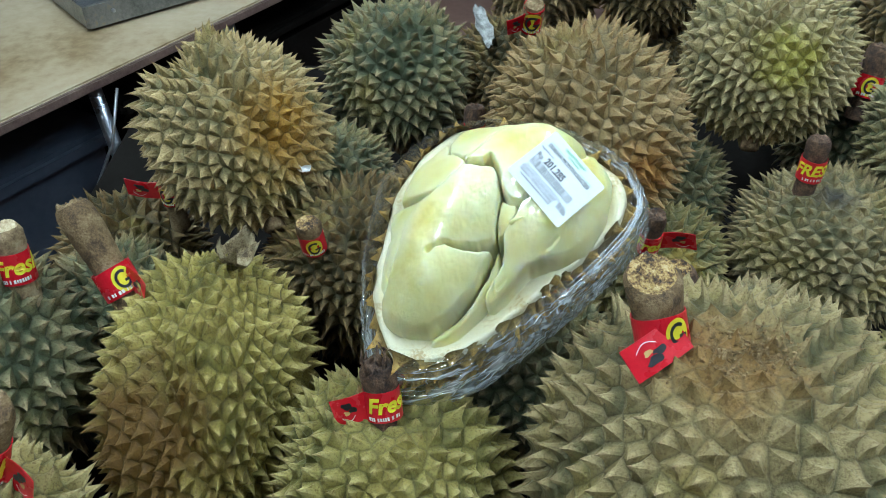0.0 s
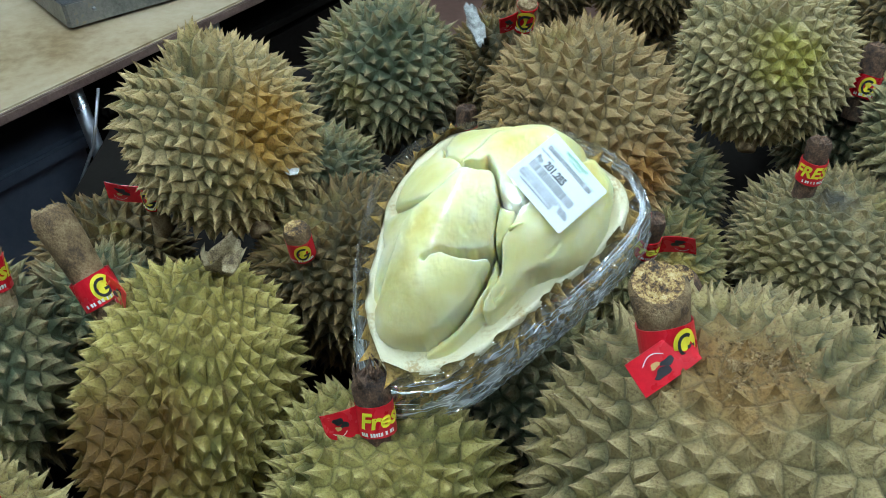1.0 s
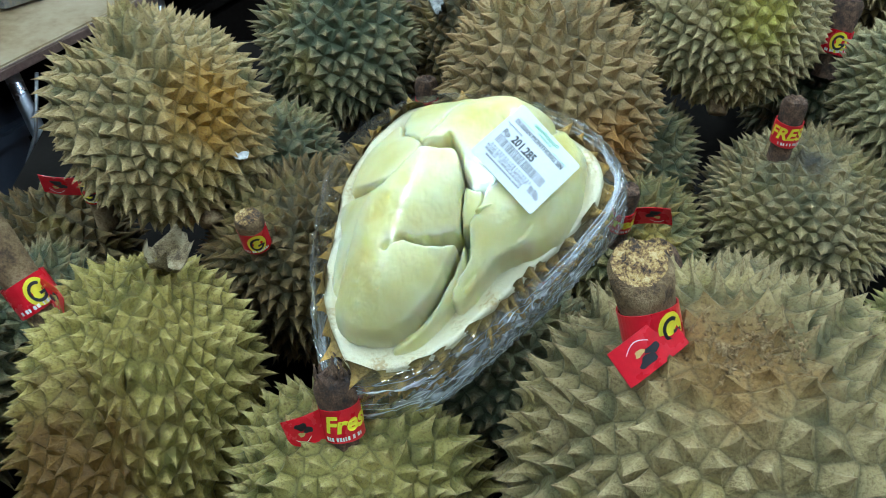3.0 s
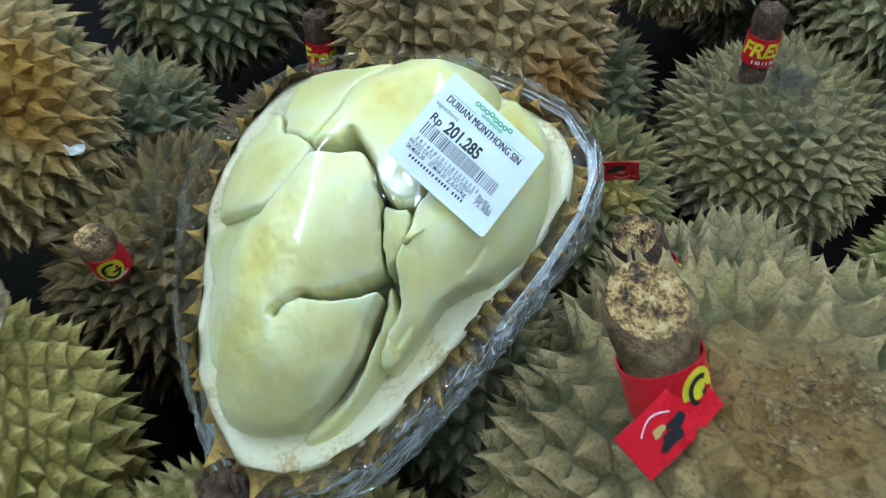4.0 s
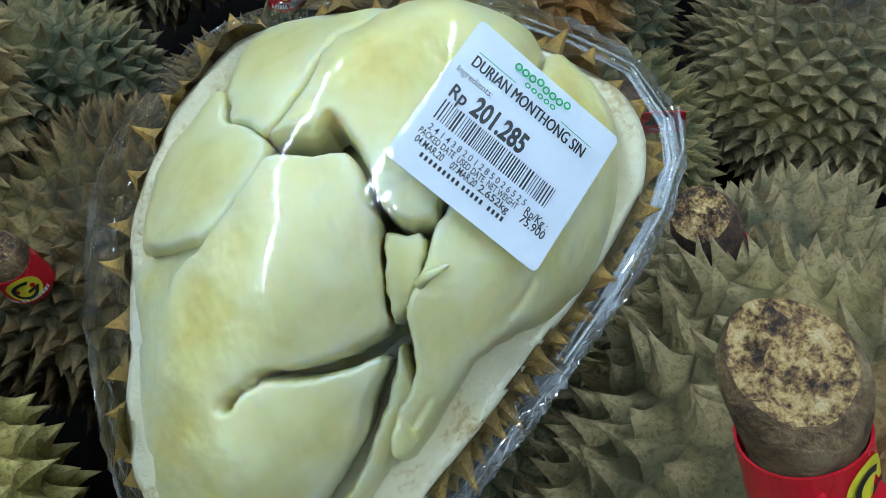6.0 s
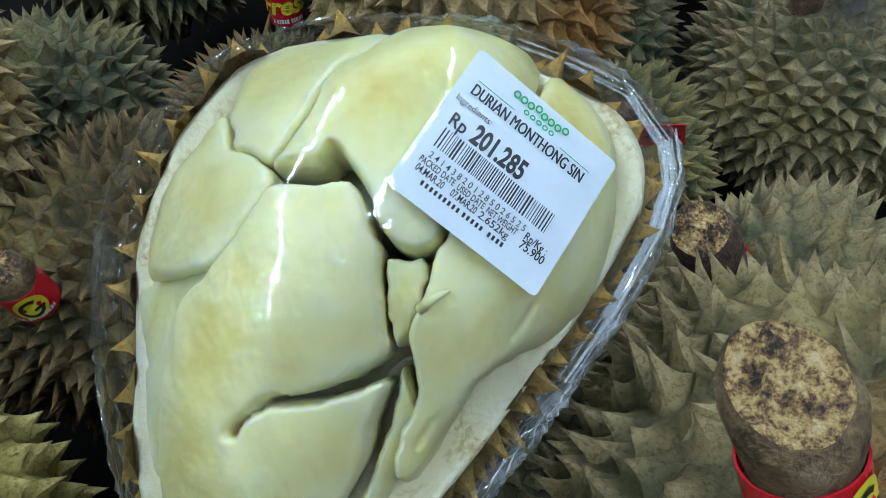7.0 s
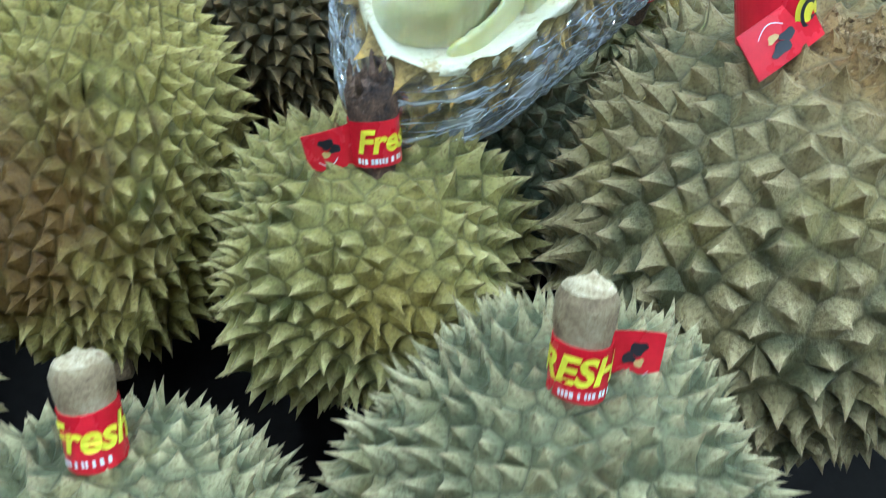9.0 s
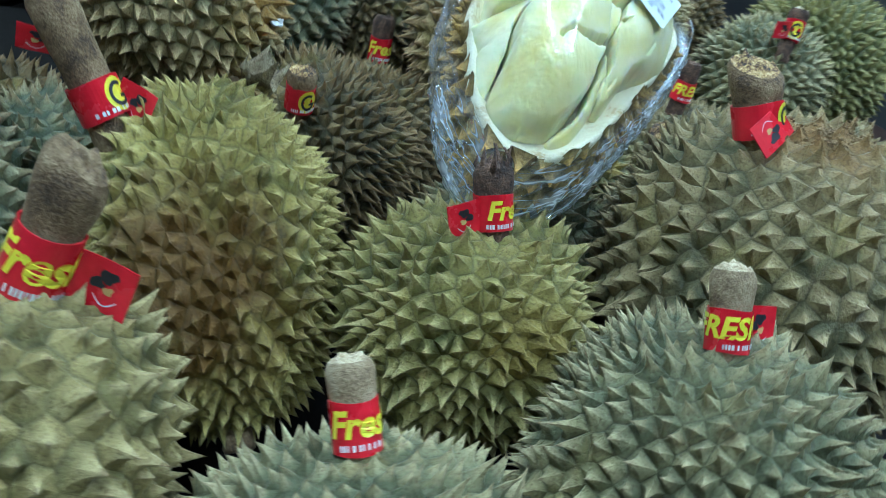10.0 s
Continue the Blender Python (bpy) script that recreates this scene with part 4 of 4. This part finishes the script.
# the film's swell over the open face: places on the face and their height
SWELL = [(0.006, 0.020, 0.056), (-0.022, 0.012, 0.0575), (-0.037, -0.026, 0.052), (-0.012, -0.008, 0.054), (0.004, -0.014, 0.045), (-0.002, -0.030, 0.034), (-0.040, -0.050, 0.042), (-0.060, -0.045, 0.030), (-0.062, -0.010, 0.034), (0.028, 0.034, 0.0465), (0.0425, 0.017, 0.039), (0.044, 0.049, 0.0435), (0.040, 0.061, 0.040), (0.058, 0.031, 0.034), (0.041, -0.015, 0.035), (0.057, -0.001, 0.030), (0.027, 0.002, 0.0435), (0.072, 0.014, 0.024), (0.020, 0.060, 0.041), (-0.030, 0.045, 0.037), (-0.050, 0.030, 0.029), (0.020, -0.032, 0.030), (-0.005, -0.052, 0.020), (0.075, 0.040, 0.012), (-0.035, -0.070, 0.018)]
SWELL_AT = np.array(SWELL + [(p.x, p.y, 0.004) for p in RIM[::7]])
CREASES = (((0.0339, -0.0239), (0.0375, -0.0215), (0.0419, -0.0168)), ((0.002, -0.046), (0.008, -0.040)), ((-0.001, -0.042), (0.001, -0.050)), ((-0.048, 0.0135), (-0.0545, 0.0160)), ((0.046, 0.006), (0.043, 0.000)))


def bend_of(q, at):
    """The thin plate kernel between places on the face, in decimetres."""
    d2 = ((q[:, None, :] - at[None, :, :2]) ** 2).sum(2) * 100
    return d2 * np.log(d2 + 1e-9)


plate = np.zeros((len(SWELL_AT) + 3, len(SWELL_AT) + 3))
plate[:-3, :-3] = bend_of(SWELL_AT[:, :2], SWELL_AT) + 0.03 * np.eye(len(SWELL_AT))
plate[:-3, -3:] = np.c_[np.ones(len(SWELL_AT)), SWELL_AT[:, :2]]
plate[-3:, :-3] = plate[:-3, -3:].T
SWELL_FIT = np.linalg.solve(plate, np.append(SWELL_AT[:, 2], (0, 0, 0)))


def swell(q):
    """Height of the flesh over the face at each row of q."""
    return bend_of(q, SWELL_AT) @ SWELL_FIT[:-3] + np.c_[np.ones(len(q)), q] @ SWELL_FIT[-3:]


def to_line(q, line, closed=True):
    """Distance to a line of points, the nearest point on it, and whether q lies inside."""
    a = np.array(line)
    b = np.roll(a, -1, 0) if closed else a[1:]
    a = a if closed else a[:-1]
    ab = b - a
    t = ((q[:, None, :] - a) * ab).sum(2) / np.maximum(1e-12, (ab * ab).sum(1))
    near = a + np.clip(t, 0, 1)[..., None] * ab
    d = np.sqrt(((q[:, None, :] - near) ** 2).sum(2))
    k = d.argmin(1)
    x, y = q[:, 0:1], q[:, 1:2]
    cross = ((a[:, 1] > y) != (b[:, 1] > y)) & (x < a[:, 0] + (y - a[:, 1]) / np.where(ab[:, 1] == 0, 1e-12, ab[:, 1]) * ab[:, 0])
    return d.min(1), near[np.arange(len(q)), k], cross.sum(1) % 2 == 1


def lobe(corners, rise=0.0, seed=0, torn=0.0009, deep=0.010, edge=0.0013, soft=0.014, step=0.0008, bulge=0.0018, spread=1.0):
    """A lobe of flesh over a closed outline on the open face: rounded and torn towards its neighbours, a soft slope towards the rim."""
    line = []
    for p in loop(corners, 6 * len(corners)):
        q = Vector((p.x * 260, p.y * 260, seed))
        p = p * (1 + (spread - 1) * smooth01(0.50, 0.78, p.length / rim_radius(math.atan2(p.y, p.x))))
        line.append((p.x + torn * (noise.noise(q) + 0.6 * noise.noise(q * 3.1)), p.y + torn * (noise.noise(q + Vector((9, 4, 2))) + 0.6 * noise.noise(q * 3.1 + Vector((5, 1, 7))))))
    lo, hi = np.min(line, 0) - 2 * step, np.max(line, 0) + 2 * step
    nx, ny = (int(v) + 1 for v in (hi - lo) / step)
    gx, gy = np.meshgrid(lo[0] + step * np.arange(nx), lo[1] + step * np.arange(ny), indexing="ij")
    q = np.stack([gx.ravel(), gy.ravel()], 1)
    d, near, inside = to_line(q, line)
    q = np.where(inside[:, None], q, near)
    d = np.where(inside, d, 0.0)
    reach = np.hypot(q[:, 0], q[:, 1]) / np.array([rim_radius(math.atan2(y, x)) for x, y in q])
    f = np.clip((reach - 0.66) / 0.30, 0, 1)
    r = edge + (soft - edge) * f * f * (3 - 2 * f)
    round_off = np.sqrt(1 - (1 - np.clip(d / r, 0, 1)) ** 2)
    top = swell(q) + rise + bulge * (1 - np.exp(-d / 0.010)) - bulge
    for line_of in CREASES:
        away = to_line(q, line_of, False)[0]
        top -= 0.0016 * np.exp(-(away / 0.0007) ** 2)
    w = top - deep * (1 - round_off)
    w = [h + 0.0008 * noise.noise(Vector((x * 45, y * 45, seed))) + 0.0008 * noise.noise(Vector((x * 120, y * 90, seed + 3))) + 0.00022 * noise.noise(Vector((x * 420, y * 420, seed))) for h, (x, y) in zip(w, q)]
    index, verts, raw = {}, [], []

    def at(k):
        if k not in index:
            index[k] = len(verts)
            verts.append(FACE @ Vector((q[k][0], q[k][1], w[k])))
            raw.append(float(math.exp(-d[k] / 0.0040)) * (1 - 0.8 * float(f[k])))
        return index[k]

    faces, sides = [], {}
    for i in range(nx - 1):
        for k in range(ny - 1):
            c = (i * ny + k, (i + 1) * ny + k, (i + 1) * ny + k + 1, i * ny + k + 1)
            if inside[list(c)].any():
                face = tuple(at(j) for j in c)
                faces.append(face)
                for e in zip(face, face[1:] + face[:1]):
                    sides[e] = True
    down = FACE.to_3x3() @ Vector((0, 0, -0.022))
    foot = {}
    for u, v in [e for e in sides if (e[1], e[0]) not in sides]:
        for k in (u, v):
            if k not in foot:
                foot[k] = len(verts)
                verts.append(verts[k] + down)
                raw.append(1.0)
        faces.append((v, u, foot[u], foot[v]))
    me = mesh_of("flesh_lobe", verts, faces, MAT_FLESH, True)
    me.attributes.new("torn", "FLOAT", "POINT").data.foreach_set("value", raw)
    return me


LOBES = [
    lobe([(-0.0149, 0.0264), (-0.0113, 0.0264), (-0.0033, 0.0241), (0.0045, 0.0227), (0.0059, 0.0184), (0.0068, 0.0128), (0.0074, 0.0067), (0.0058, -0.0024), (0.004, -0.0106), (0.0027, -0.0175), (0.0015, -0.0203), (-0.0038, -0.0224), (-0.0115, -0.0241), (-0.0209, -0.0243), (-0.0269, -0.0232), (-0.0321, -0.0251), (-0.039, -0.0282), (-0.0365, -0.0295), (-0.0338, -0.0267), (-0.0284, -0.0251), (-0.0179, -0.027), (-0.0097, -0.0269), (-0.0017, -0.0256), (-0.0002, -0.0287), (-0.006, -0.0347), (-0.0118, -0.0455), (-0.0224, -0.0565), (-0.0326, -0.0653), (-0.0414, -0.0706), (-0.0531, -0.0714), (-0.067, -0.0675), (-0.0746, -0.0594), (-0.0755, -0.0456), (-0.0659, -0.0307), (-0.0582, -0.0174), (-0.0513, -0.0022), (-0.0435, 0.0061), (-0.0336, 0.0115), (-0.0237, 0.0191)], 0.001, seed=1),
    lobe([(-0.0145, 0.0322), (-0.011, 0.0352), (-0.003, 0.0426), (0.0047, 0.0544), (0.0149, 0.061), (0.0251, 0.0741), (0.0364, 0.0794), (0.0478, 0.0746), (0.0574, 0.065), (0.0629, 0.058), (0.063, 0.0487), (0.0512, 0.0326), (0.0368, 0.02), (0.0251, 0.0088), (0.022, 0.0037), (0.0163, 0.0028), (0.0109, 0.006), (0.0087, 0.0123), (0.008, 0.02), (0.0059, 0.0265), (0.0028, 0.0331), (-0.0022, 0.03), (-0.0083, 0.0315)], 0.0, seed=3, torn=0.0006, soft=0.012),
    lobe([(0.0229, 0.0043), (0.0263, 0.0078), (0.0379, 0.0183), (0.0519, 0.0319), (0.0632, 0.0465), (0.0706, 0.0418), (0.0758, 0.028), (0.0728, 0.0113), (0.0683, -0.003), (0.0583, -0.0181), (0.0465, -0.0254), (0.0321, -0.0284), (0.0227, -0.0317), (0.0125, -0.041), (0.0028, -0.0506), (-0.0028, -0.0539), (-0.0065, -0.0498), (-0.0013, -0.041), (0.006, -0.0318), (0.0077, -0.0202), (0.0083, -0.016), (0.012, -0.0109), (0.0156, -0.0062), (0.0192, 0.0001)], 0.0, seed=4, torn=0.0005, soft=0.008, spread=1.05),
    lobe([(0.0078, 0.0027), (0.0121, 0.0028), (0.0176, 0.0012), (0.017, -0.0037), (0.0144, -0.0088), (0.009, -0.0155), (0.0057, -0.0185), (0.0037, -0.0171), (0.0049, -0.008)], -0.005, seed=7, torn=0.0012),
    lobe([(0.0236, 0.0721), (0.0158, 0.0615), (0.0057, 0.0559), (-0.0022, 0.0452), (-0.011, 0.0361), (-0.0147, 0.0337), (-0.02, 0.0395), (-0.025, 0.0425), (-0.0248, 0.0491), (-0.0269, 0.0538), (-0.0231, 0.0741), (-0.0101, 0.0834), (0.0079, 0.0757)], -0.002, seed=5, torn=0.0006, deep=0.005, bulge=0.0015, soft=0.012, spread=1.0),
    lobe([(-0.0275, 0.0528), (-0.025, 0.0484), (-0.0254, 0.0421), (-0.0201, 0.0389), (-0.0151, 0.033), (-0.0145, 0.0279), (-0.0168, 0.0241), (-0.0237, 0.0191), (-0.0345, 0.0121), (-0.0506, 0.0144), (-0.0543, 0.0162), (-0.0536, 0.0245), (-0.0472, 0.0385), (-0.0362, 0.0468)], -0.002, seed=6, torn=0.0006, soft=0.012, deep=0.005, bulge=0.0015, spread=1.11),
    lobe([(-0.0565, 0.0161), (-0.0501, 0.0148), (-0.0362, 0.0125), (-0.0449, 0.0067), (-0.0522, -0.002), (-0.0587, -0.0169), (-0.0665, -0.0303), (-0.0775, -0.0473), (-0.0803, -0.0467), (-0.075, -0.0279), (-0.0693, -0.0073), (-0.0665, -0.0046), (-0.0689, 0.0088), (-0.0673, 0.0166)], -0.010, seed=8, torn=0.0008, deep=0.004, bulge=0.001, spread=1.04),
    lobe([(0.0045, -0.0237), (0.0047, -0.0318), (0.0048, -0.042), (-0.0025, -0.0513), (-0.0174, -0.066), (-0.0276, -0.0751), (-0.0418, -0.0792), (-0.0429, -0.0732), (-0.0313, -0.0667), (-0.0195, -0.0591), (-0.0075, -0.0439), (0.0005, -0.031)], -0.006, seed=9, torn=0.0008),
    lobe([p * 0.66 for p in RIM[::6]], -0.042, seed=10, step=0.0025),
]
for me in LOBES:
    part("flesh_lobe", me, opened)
part("flesh_shred", tube("flesh_shred", [FACE @ Vector(p) for p in ((0.0132, -0.0112, 0.042), (0.0160, -0.0098, 0.0445), (0.0188, -0.0092, 0.0452), (0.0216, -0.0086, 0.0448))], 0.001, MAT_FLESH, 8, [0.0016, 0.0013, 0.0010, 0.0004]), opened, "torn shred of flesh")


FILM_EDGE, SKIN = [], []
edge_rng = random.Random(21)
for k in range(0, 96, 4):
    p = RIM[(k + edge_rng.choice((0, 0, 1))) % 96]
    sideways = p.x / p.length
    FILM_EDGE.append(p * (1 + ((0.0035 + 0.0040 * smooth01(-0.1, 0.8, sideways) + edge_rng.uniform(0, 0.0014)) / p.length)))


def cling_film():
    bm = bmesh.new()
    for me in LOBES:
        for v in list(me.vertices)[::3]:
            bm.verts.new(v.co)
    for p in RIM:
        bm.verts.new(FACE @ Vector((p.x * 1.01, p.y * 1.01, 0.005)))
    for p in FILM_EDGE:
        bm.verts.new(FACE @ Vector((p.x, p.y, -0.003)))
        bm.verts.new(FACE @ Vector((p.x * 0.995, p.y * 0.995, -0.010)))
    for i in range(40):
        a = 2 * math.pi * i / 40
        for e in (-0.35, -0.75, -1.2):
            d = Vector((math.cos(a) * math.cos(e), math.sin(a) * math.cos(e), math.sin(e)))
            bm.verts.new(FACE @ (husk_local(d) * 1.17 + Vector((0, 0, -0.004))))
    got = bmesh.ops.convex_hull(bm, input=bm.verts[:])
    bmesh.ops.delete(bm, geom=list({g for g in got["geom_interior"] + got["geom_unused"] if isinstance(g, bmesh.types.BMVert)}), context="VERTS")
    bm.normal_update()
    for v in bm.verts:
        v.co += v.normal * 0.0008
    skin = BVHTree.FromBMesh(bm)
    bm.free()
    heart = FACE @ Vector((0, 0, -0.02))
    turn = FACE.to_3x3()
    verts, faces, bunch, around, level = [], [], [], [], []
    rows, cols = 120, 220
    ways = [[Vector((math.cos(math.pi * (2 * k / cols - 1)) * math.cos(e), math.sin(math.pi * (2 * k / cols - 1)) * math.cos(e), math.sin(e))) for k in range(cols + 1)] for e in (math.pi * (0.5 - i / rows) for i in range(rows + 1))]
    far = np.array([[(skin.ray_cast(heart, turn @ d)[0] - heart).length for d in row] for row in ways])
    high = np.array([[(d * f).z - 0.02 for d, f in zip(row, fs)] for row, fs in zip(ways, far)])
    ease = np.clip((high - 0.010) / 0.012, 0, 1)
    for _ in range(14):
        up, dn = np.vstack([far[:1], far[:-1]]), np.vstack([far[1:], far[-1:]])
        lf, rt = np.roll(far[:, :-1], 1, 1), np.roll(far[:, :-1], -1, 1)
        mean = (up + dn + np.hstack([lf, lf[:, :1]]) + np.hstack([rt, rt[:, :1]])) / 4
        far = far + ease * 0.7 * (mean - far)
    far = far + ease * 0.0008
    for i in range(rows + 1):
        for k in range(cols + 1):
            a = math.pi * (2 * k / cols - 1)
            d = ways[i][k]
            hit = heart + turn @ d * float(far[i][k])
            w = (FACE_INV @ hit).z
            low = 1 - smooth01(-0.004, 0.010, w)
            lines = noise.noise(Vector((a * 5.0 + w * 120, w * 20 - a * 1.2, 2.0))) + 0.6 * noise.noise(Vector((a * 11 - w * 260, w * 30, 7.0)))
            ridge = max(0.0, 1 - 3.2 * abs(lines)) ** 2
            # folds and painted glare are weighted towards the film's lower side
            lower_right = smooth01(-0.2, 0.6, math.cos(a + math.radians(85)))
            verts.append(hit + turn @ d * (0.0007 + low * (0.0022 * ridge + 0.0012 * noise.noise(hit * 120) + 0.0006 * noise.noise(hit * 330))))
            bunch.append(low * (0.4 + 0.6 * lower_right))
            around.append(a)
            level.append(w)
    for i in range(rows):
        for k in range(cols):
            p = i * (cols + 1) + k
            faces.append((p, p + cols + 1, p + cols + 2, p + 1))
    SKIN.append(BVHTree.FromPolygons(verts, faces))
    me = mesh_of("cling_film", verts, faces, MAT_FILM, True)
    for key, values in (("bunch", bunch), ("around", around), ("level", level)):
        at = me.attributes.new(key, "FLOAT", "POINT")
        at.data.foreach_set("value", values)
    return me


part("cling_film", cling_film(), opened, "clear shiny wrinkled cling film").visible_shadow = False


def film_fold(seed):
    """A thin rolled fold of the film, pulled straight from one point of the edge to the next."""
    rng = random.Random(seed)
    first = rng.uniform(-62, 5)
    last = min(60, first + rng.uniform(25, 75))
    shift, level = rng.uniform(-0.0035, 0.0006), rng.uniform(-0.016, 0.003)
    drift = rng.uniform(-0.008, 0.008)
    line = []
    for p in FILM_EDGE:
        a = math.degrees(math.atan2(p.y, p.x))
        if first <= a <= last:
            line.append((a, p))
    line.sort(key=lambda v: v[0])
    if len(line) < 3:
        return
    pts = []
    for a, p in line:
        w = level + drift * (a - first) / (last - first)
        pts.append(FACE @ Vector((p.x * (1 + shift / p.length), p.y * (1 + shift / p.length), w)))
    fine = []
    for p, q in zip(pts, pts[1:]):
        fine += [p.lerp(q, f / 4) for f in range(4)]
    part("film_fold", tube("film_fold", fine + [pts[-1]], 0.0004, MAT_FOLD, 6, [rng.uniform(0.00022, 0.0006) for _ in range(len(fine) + 1)]), opened).visible_shadow = False


for k in range(20):
    film_fold(300 + k)


def price_label():
    """White thermal label stuck on the film, with its print."""
    wide, tall = 0.0475, 0.0435
    x = Vector((0.0305, -0.0258, -0.0258)).normalized()
    y = Vector((0.0324, 0.0258, 0.0093))
    y = (y - x * y.dot(x)).normalized()
    z = x.cross(y)
    at = Vector((0.0704, 0.4076, 1.0944)) + z * 0.0012
    m = Matrix(((x.x, y.x, z.x, at.x), (x.y, y.y, z.y, at.y), (x.z, y.z, z.z, at.z), (0, 0, 0, 1)))
    lifts = [0.0]
    for i, k in itertools.product(range(7), range(7)):
        hit = SKIN[0].ray_cast(m @ Vector(((i / 6 - 0.5) * wide, (k / 6 - 0.5) * tall, 0.05)), -z)[0]
        if hit:
            lifts.append((hit - at).dot(z) + 0.0006)
    rest = min(0.004, max(lifts))

    def lay(v):
        bow = 0.0012 * (4 * (v.x / wide) ** 2 + 4 * (v.y / tall) ** 2)
        return m @ Vector((v.x, v.y, v.z + rest - 0.4 * bow))

    ob = thing("price_label", at, "white thermal price label stuck on the cling film", "label")
    verts, faces, n = [], [], 0
    ring = []
    for cx, cy, a0 in ((1, 1, 0), (-1, 1, 90), (-1, -1, 180), (1, -1, 270)):
        for k in range(5):
            a = math.radians(a0 + 22.5 * k)
            ring.append((cx * (wide / 2 - 0.0016) + 0.0016 * math.cos(a), cy * (tall / 2 - 0.0016) + 0.0016 * math.sin(a)))
    n = len(ring)
    rings = [(f, pz) for f, pz in ((0.0, 0.0), (1.0, 0.0), (1.0, 0.00025), (0.8, 0.00025), (0.6, 0.00025), (0.4, 0.00025), (0.2, 0.00025))]
    verts = [lay(Vector((px * f, py * f, pz))) for f, pz in rings[1:] for px, py in ring] + [lay(Vector((0, 0, 0.00025))), lay(Vector((0, 0, 0)))]
    last = len(rings) - 2
    faces = [(r * n + k, r * n + (k + 1) % n, (r + 1) * n + (k + 1) % n, (r + 1) * n + k) for r in range(last) for k in range(n)]
    faces += [(last * n + k, last * n + (k + 1) % n, (last + 1) * n) for k in range(n)] + [((k + 1) % n, k, (last + 1) * n + 1) for k in range(n)]
    sheet = part("paper", mesh_of("paper", verts, faces, MAT_PAPER), ob)

    def spot(fx, fy):
        return Vector(((fx - 0.5) * wide, (0.5 - fy) * tall, 0.00045))

    def write(body, fx0, fx1, fy, high, bold=0.0, name="lettering"):
        vs, fs = text_points(body, 1.0, 0, bold)
        w0, w1 = min(v.x for v in vs), max(v.x for v in vs)
        top = max(v.y for v in vs)
        a = spot(fx0, fy)
        kx, ky = (fx1 - fx0) * wide / (w1 - w0), high * tall / top
        part(name, mesh_of(name, [lay(a + Vector(((v.x - w0) * kx, v.y * ky, 0))) for v in vs], fs, MAT_INK), sheet, "black printed line")

    def bars(spans, fy0, fy1, material, name, label):
        vs, fs = [], []
        for a, b in spans:
            q = len(vs)
            vs += [lay(spot(a, fy1)), lay(spot(b, fy1)), lay(spot(b, fy0)), lay(spot(a, fy0))]
            fs.append((q, q + 1, q + 2, q + 3))
        tagged(part(name, mesh_of(name, vs, fs, material), sheet), label, kind="stuff" if len(spans) > 20 else "")

    rng = random.Random(5)
    for row, (count, fx, step, fy, rx, ry) in enumerate(((8, 0.305, 0.048, 0.085, 0.023, 0.026), (5, 0.40, 0.044, 0.140, 0.018, 0.017))):
        for k in range(count):
            vs = []
            for side, half in ((1.0, 0), (0.55, 1)):
                for q in range(12):
                    a = 2 * math.pi * q / 12
                    vs.append(lay(spot(fx + step * k + rx * side * math.cos(a), fy - (0.016 if k in (3, 7) and row == 0 else 0) + ry * side * math.sin(a))))
            part("logo_mark", mesh_of("logo_mark", vs, [(q, (q + 1) % 12, 12 + (q + 1) % 12, 12 + q) for q in range(12)], MAT_GREEN), sheet, "green printed mark")
    bars([(0.09, 0.34), (0.66, 0.88)], 0.174, 0.179, MAT_GREEN, "rule", "thin green rule")
    for nudge in (0.0, 0.004):
        write("DURIAN MONTHONG SIN", 0.09 + nudge, 0.86 + nudge, 0.272, 0.075)
    write("Ingredients:", 0.045, 0.275, 0.355, 0.04)
    write("Rp", 0.085, 0.185, 0.505, 0.085, 0.016)
    write("201.285", 0.225, 0.572, 0.507, 0.125, 0.035)
    x0, spans = 0.09, []
    while x0 < 0.85:
        w = rng.choice((0.004, 0.005, 0.008, 0.011))
        spans.append((x0, x0 + w))
        x0 += w + rng.choice((0.007, 0.009, 0.013))
    bars(spans, 0.532, 0.665, MAT_INK, "barcode", "black barcode stripes")
    write("2 4 1 4 3 8 2 0 1 2 8 5 0 2 6 5 2 5", 0.10, 0.745, 0.735, 0.040, 0.008)
    write("PACKED DATE  USED DATE  NET WEIGHT", 0.072, 0.717, 0.785, 0.040, 0.014)
    write("04.MAR.20", 0.080, 0.255, 0.840, 0.045, 0.014)
    write("07.MAR.20", 0.303, 0.470, 0.838, 0.045, 0.014)
    write("2.652kg", 0.490, 0.689, 0.838, 0.046, 0.010)
    write("Rp/Kg :", 0.765, 0.917, 0.768, 0.050, 0.012)
    write("75.900", 0.765, 0.930, 0.825, 0.052, 0.012)
    bars([(x / 1000, x / 1000 + 0.015) for lo, hi in ((147, 385), (418, 555), (588, 700)) for x in range(lo, hi, 29)], 0.864, 0.894, MAT_INK, "print_bar", "short bars of black print")


price_label()
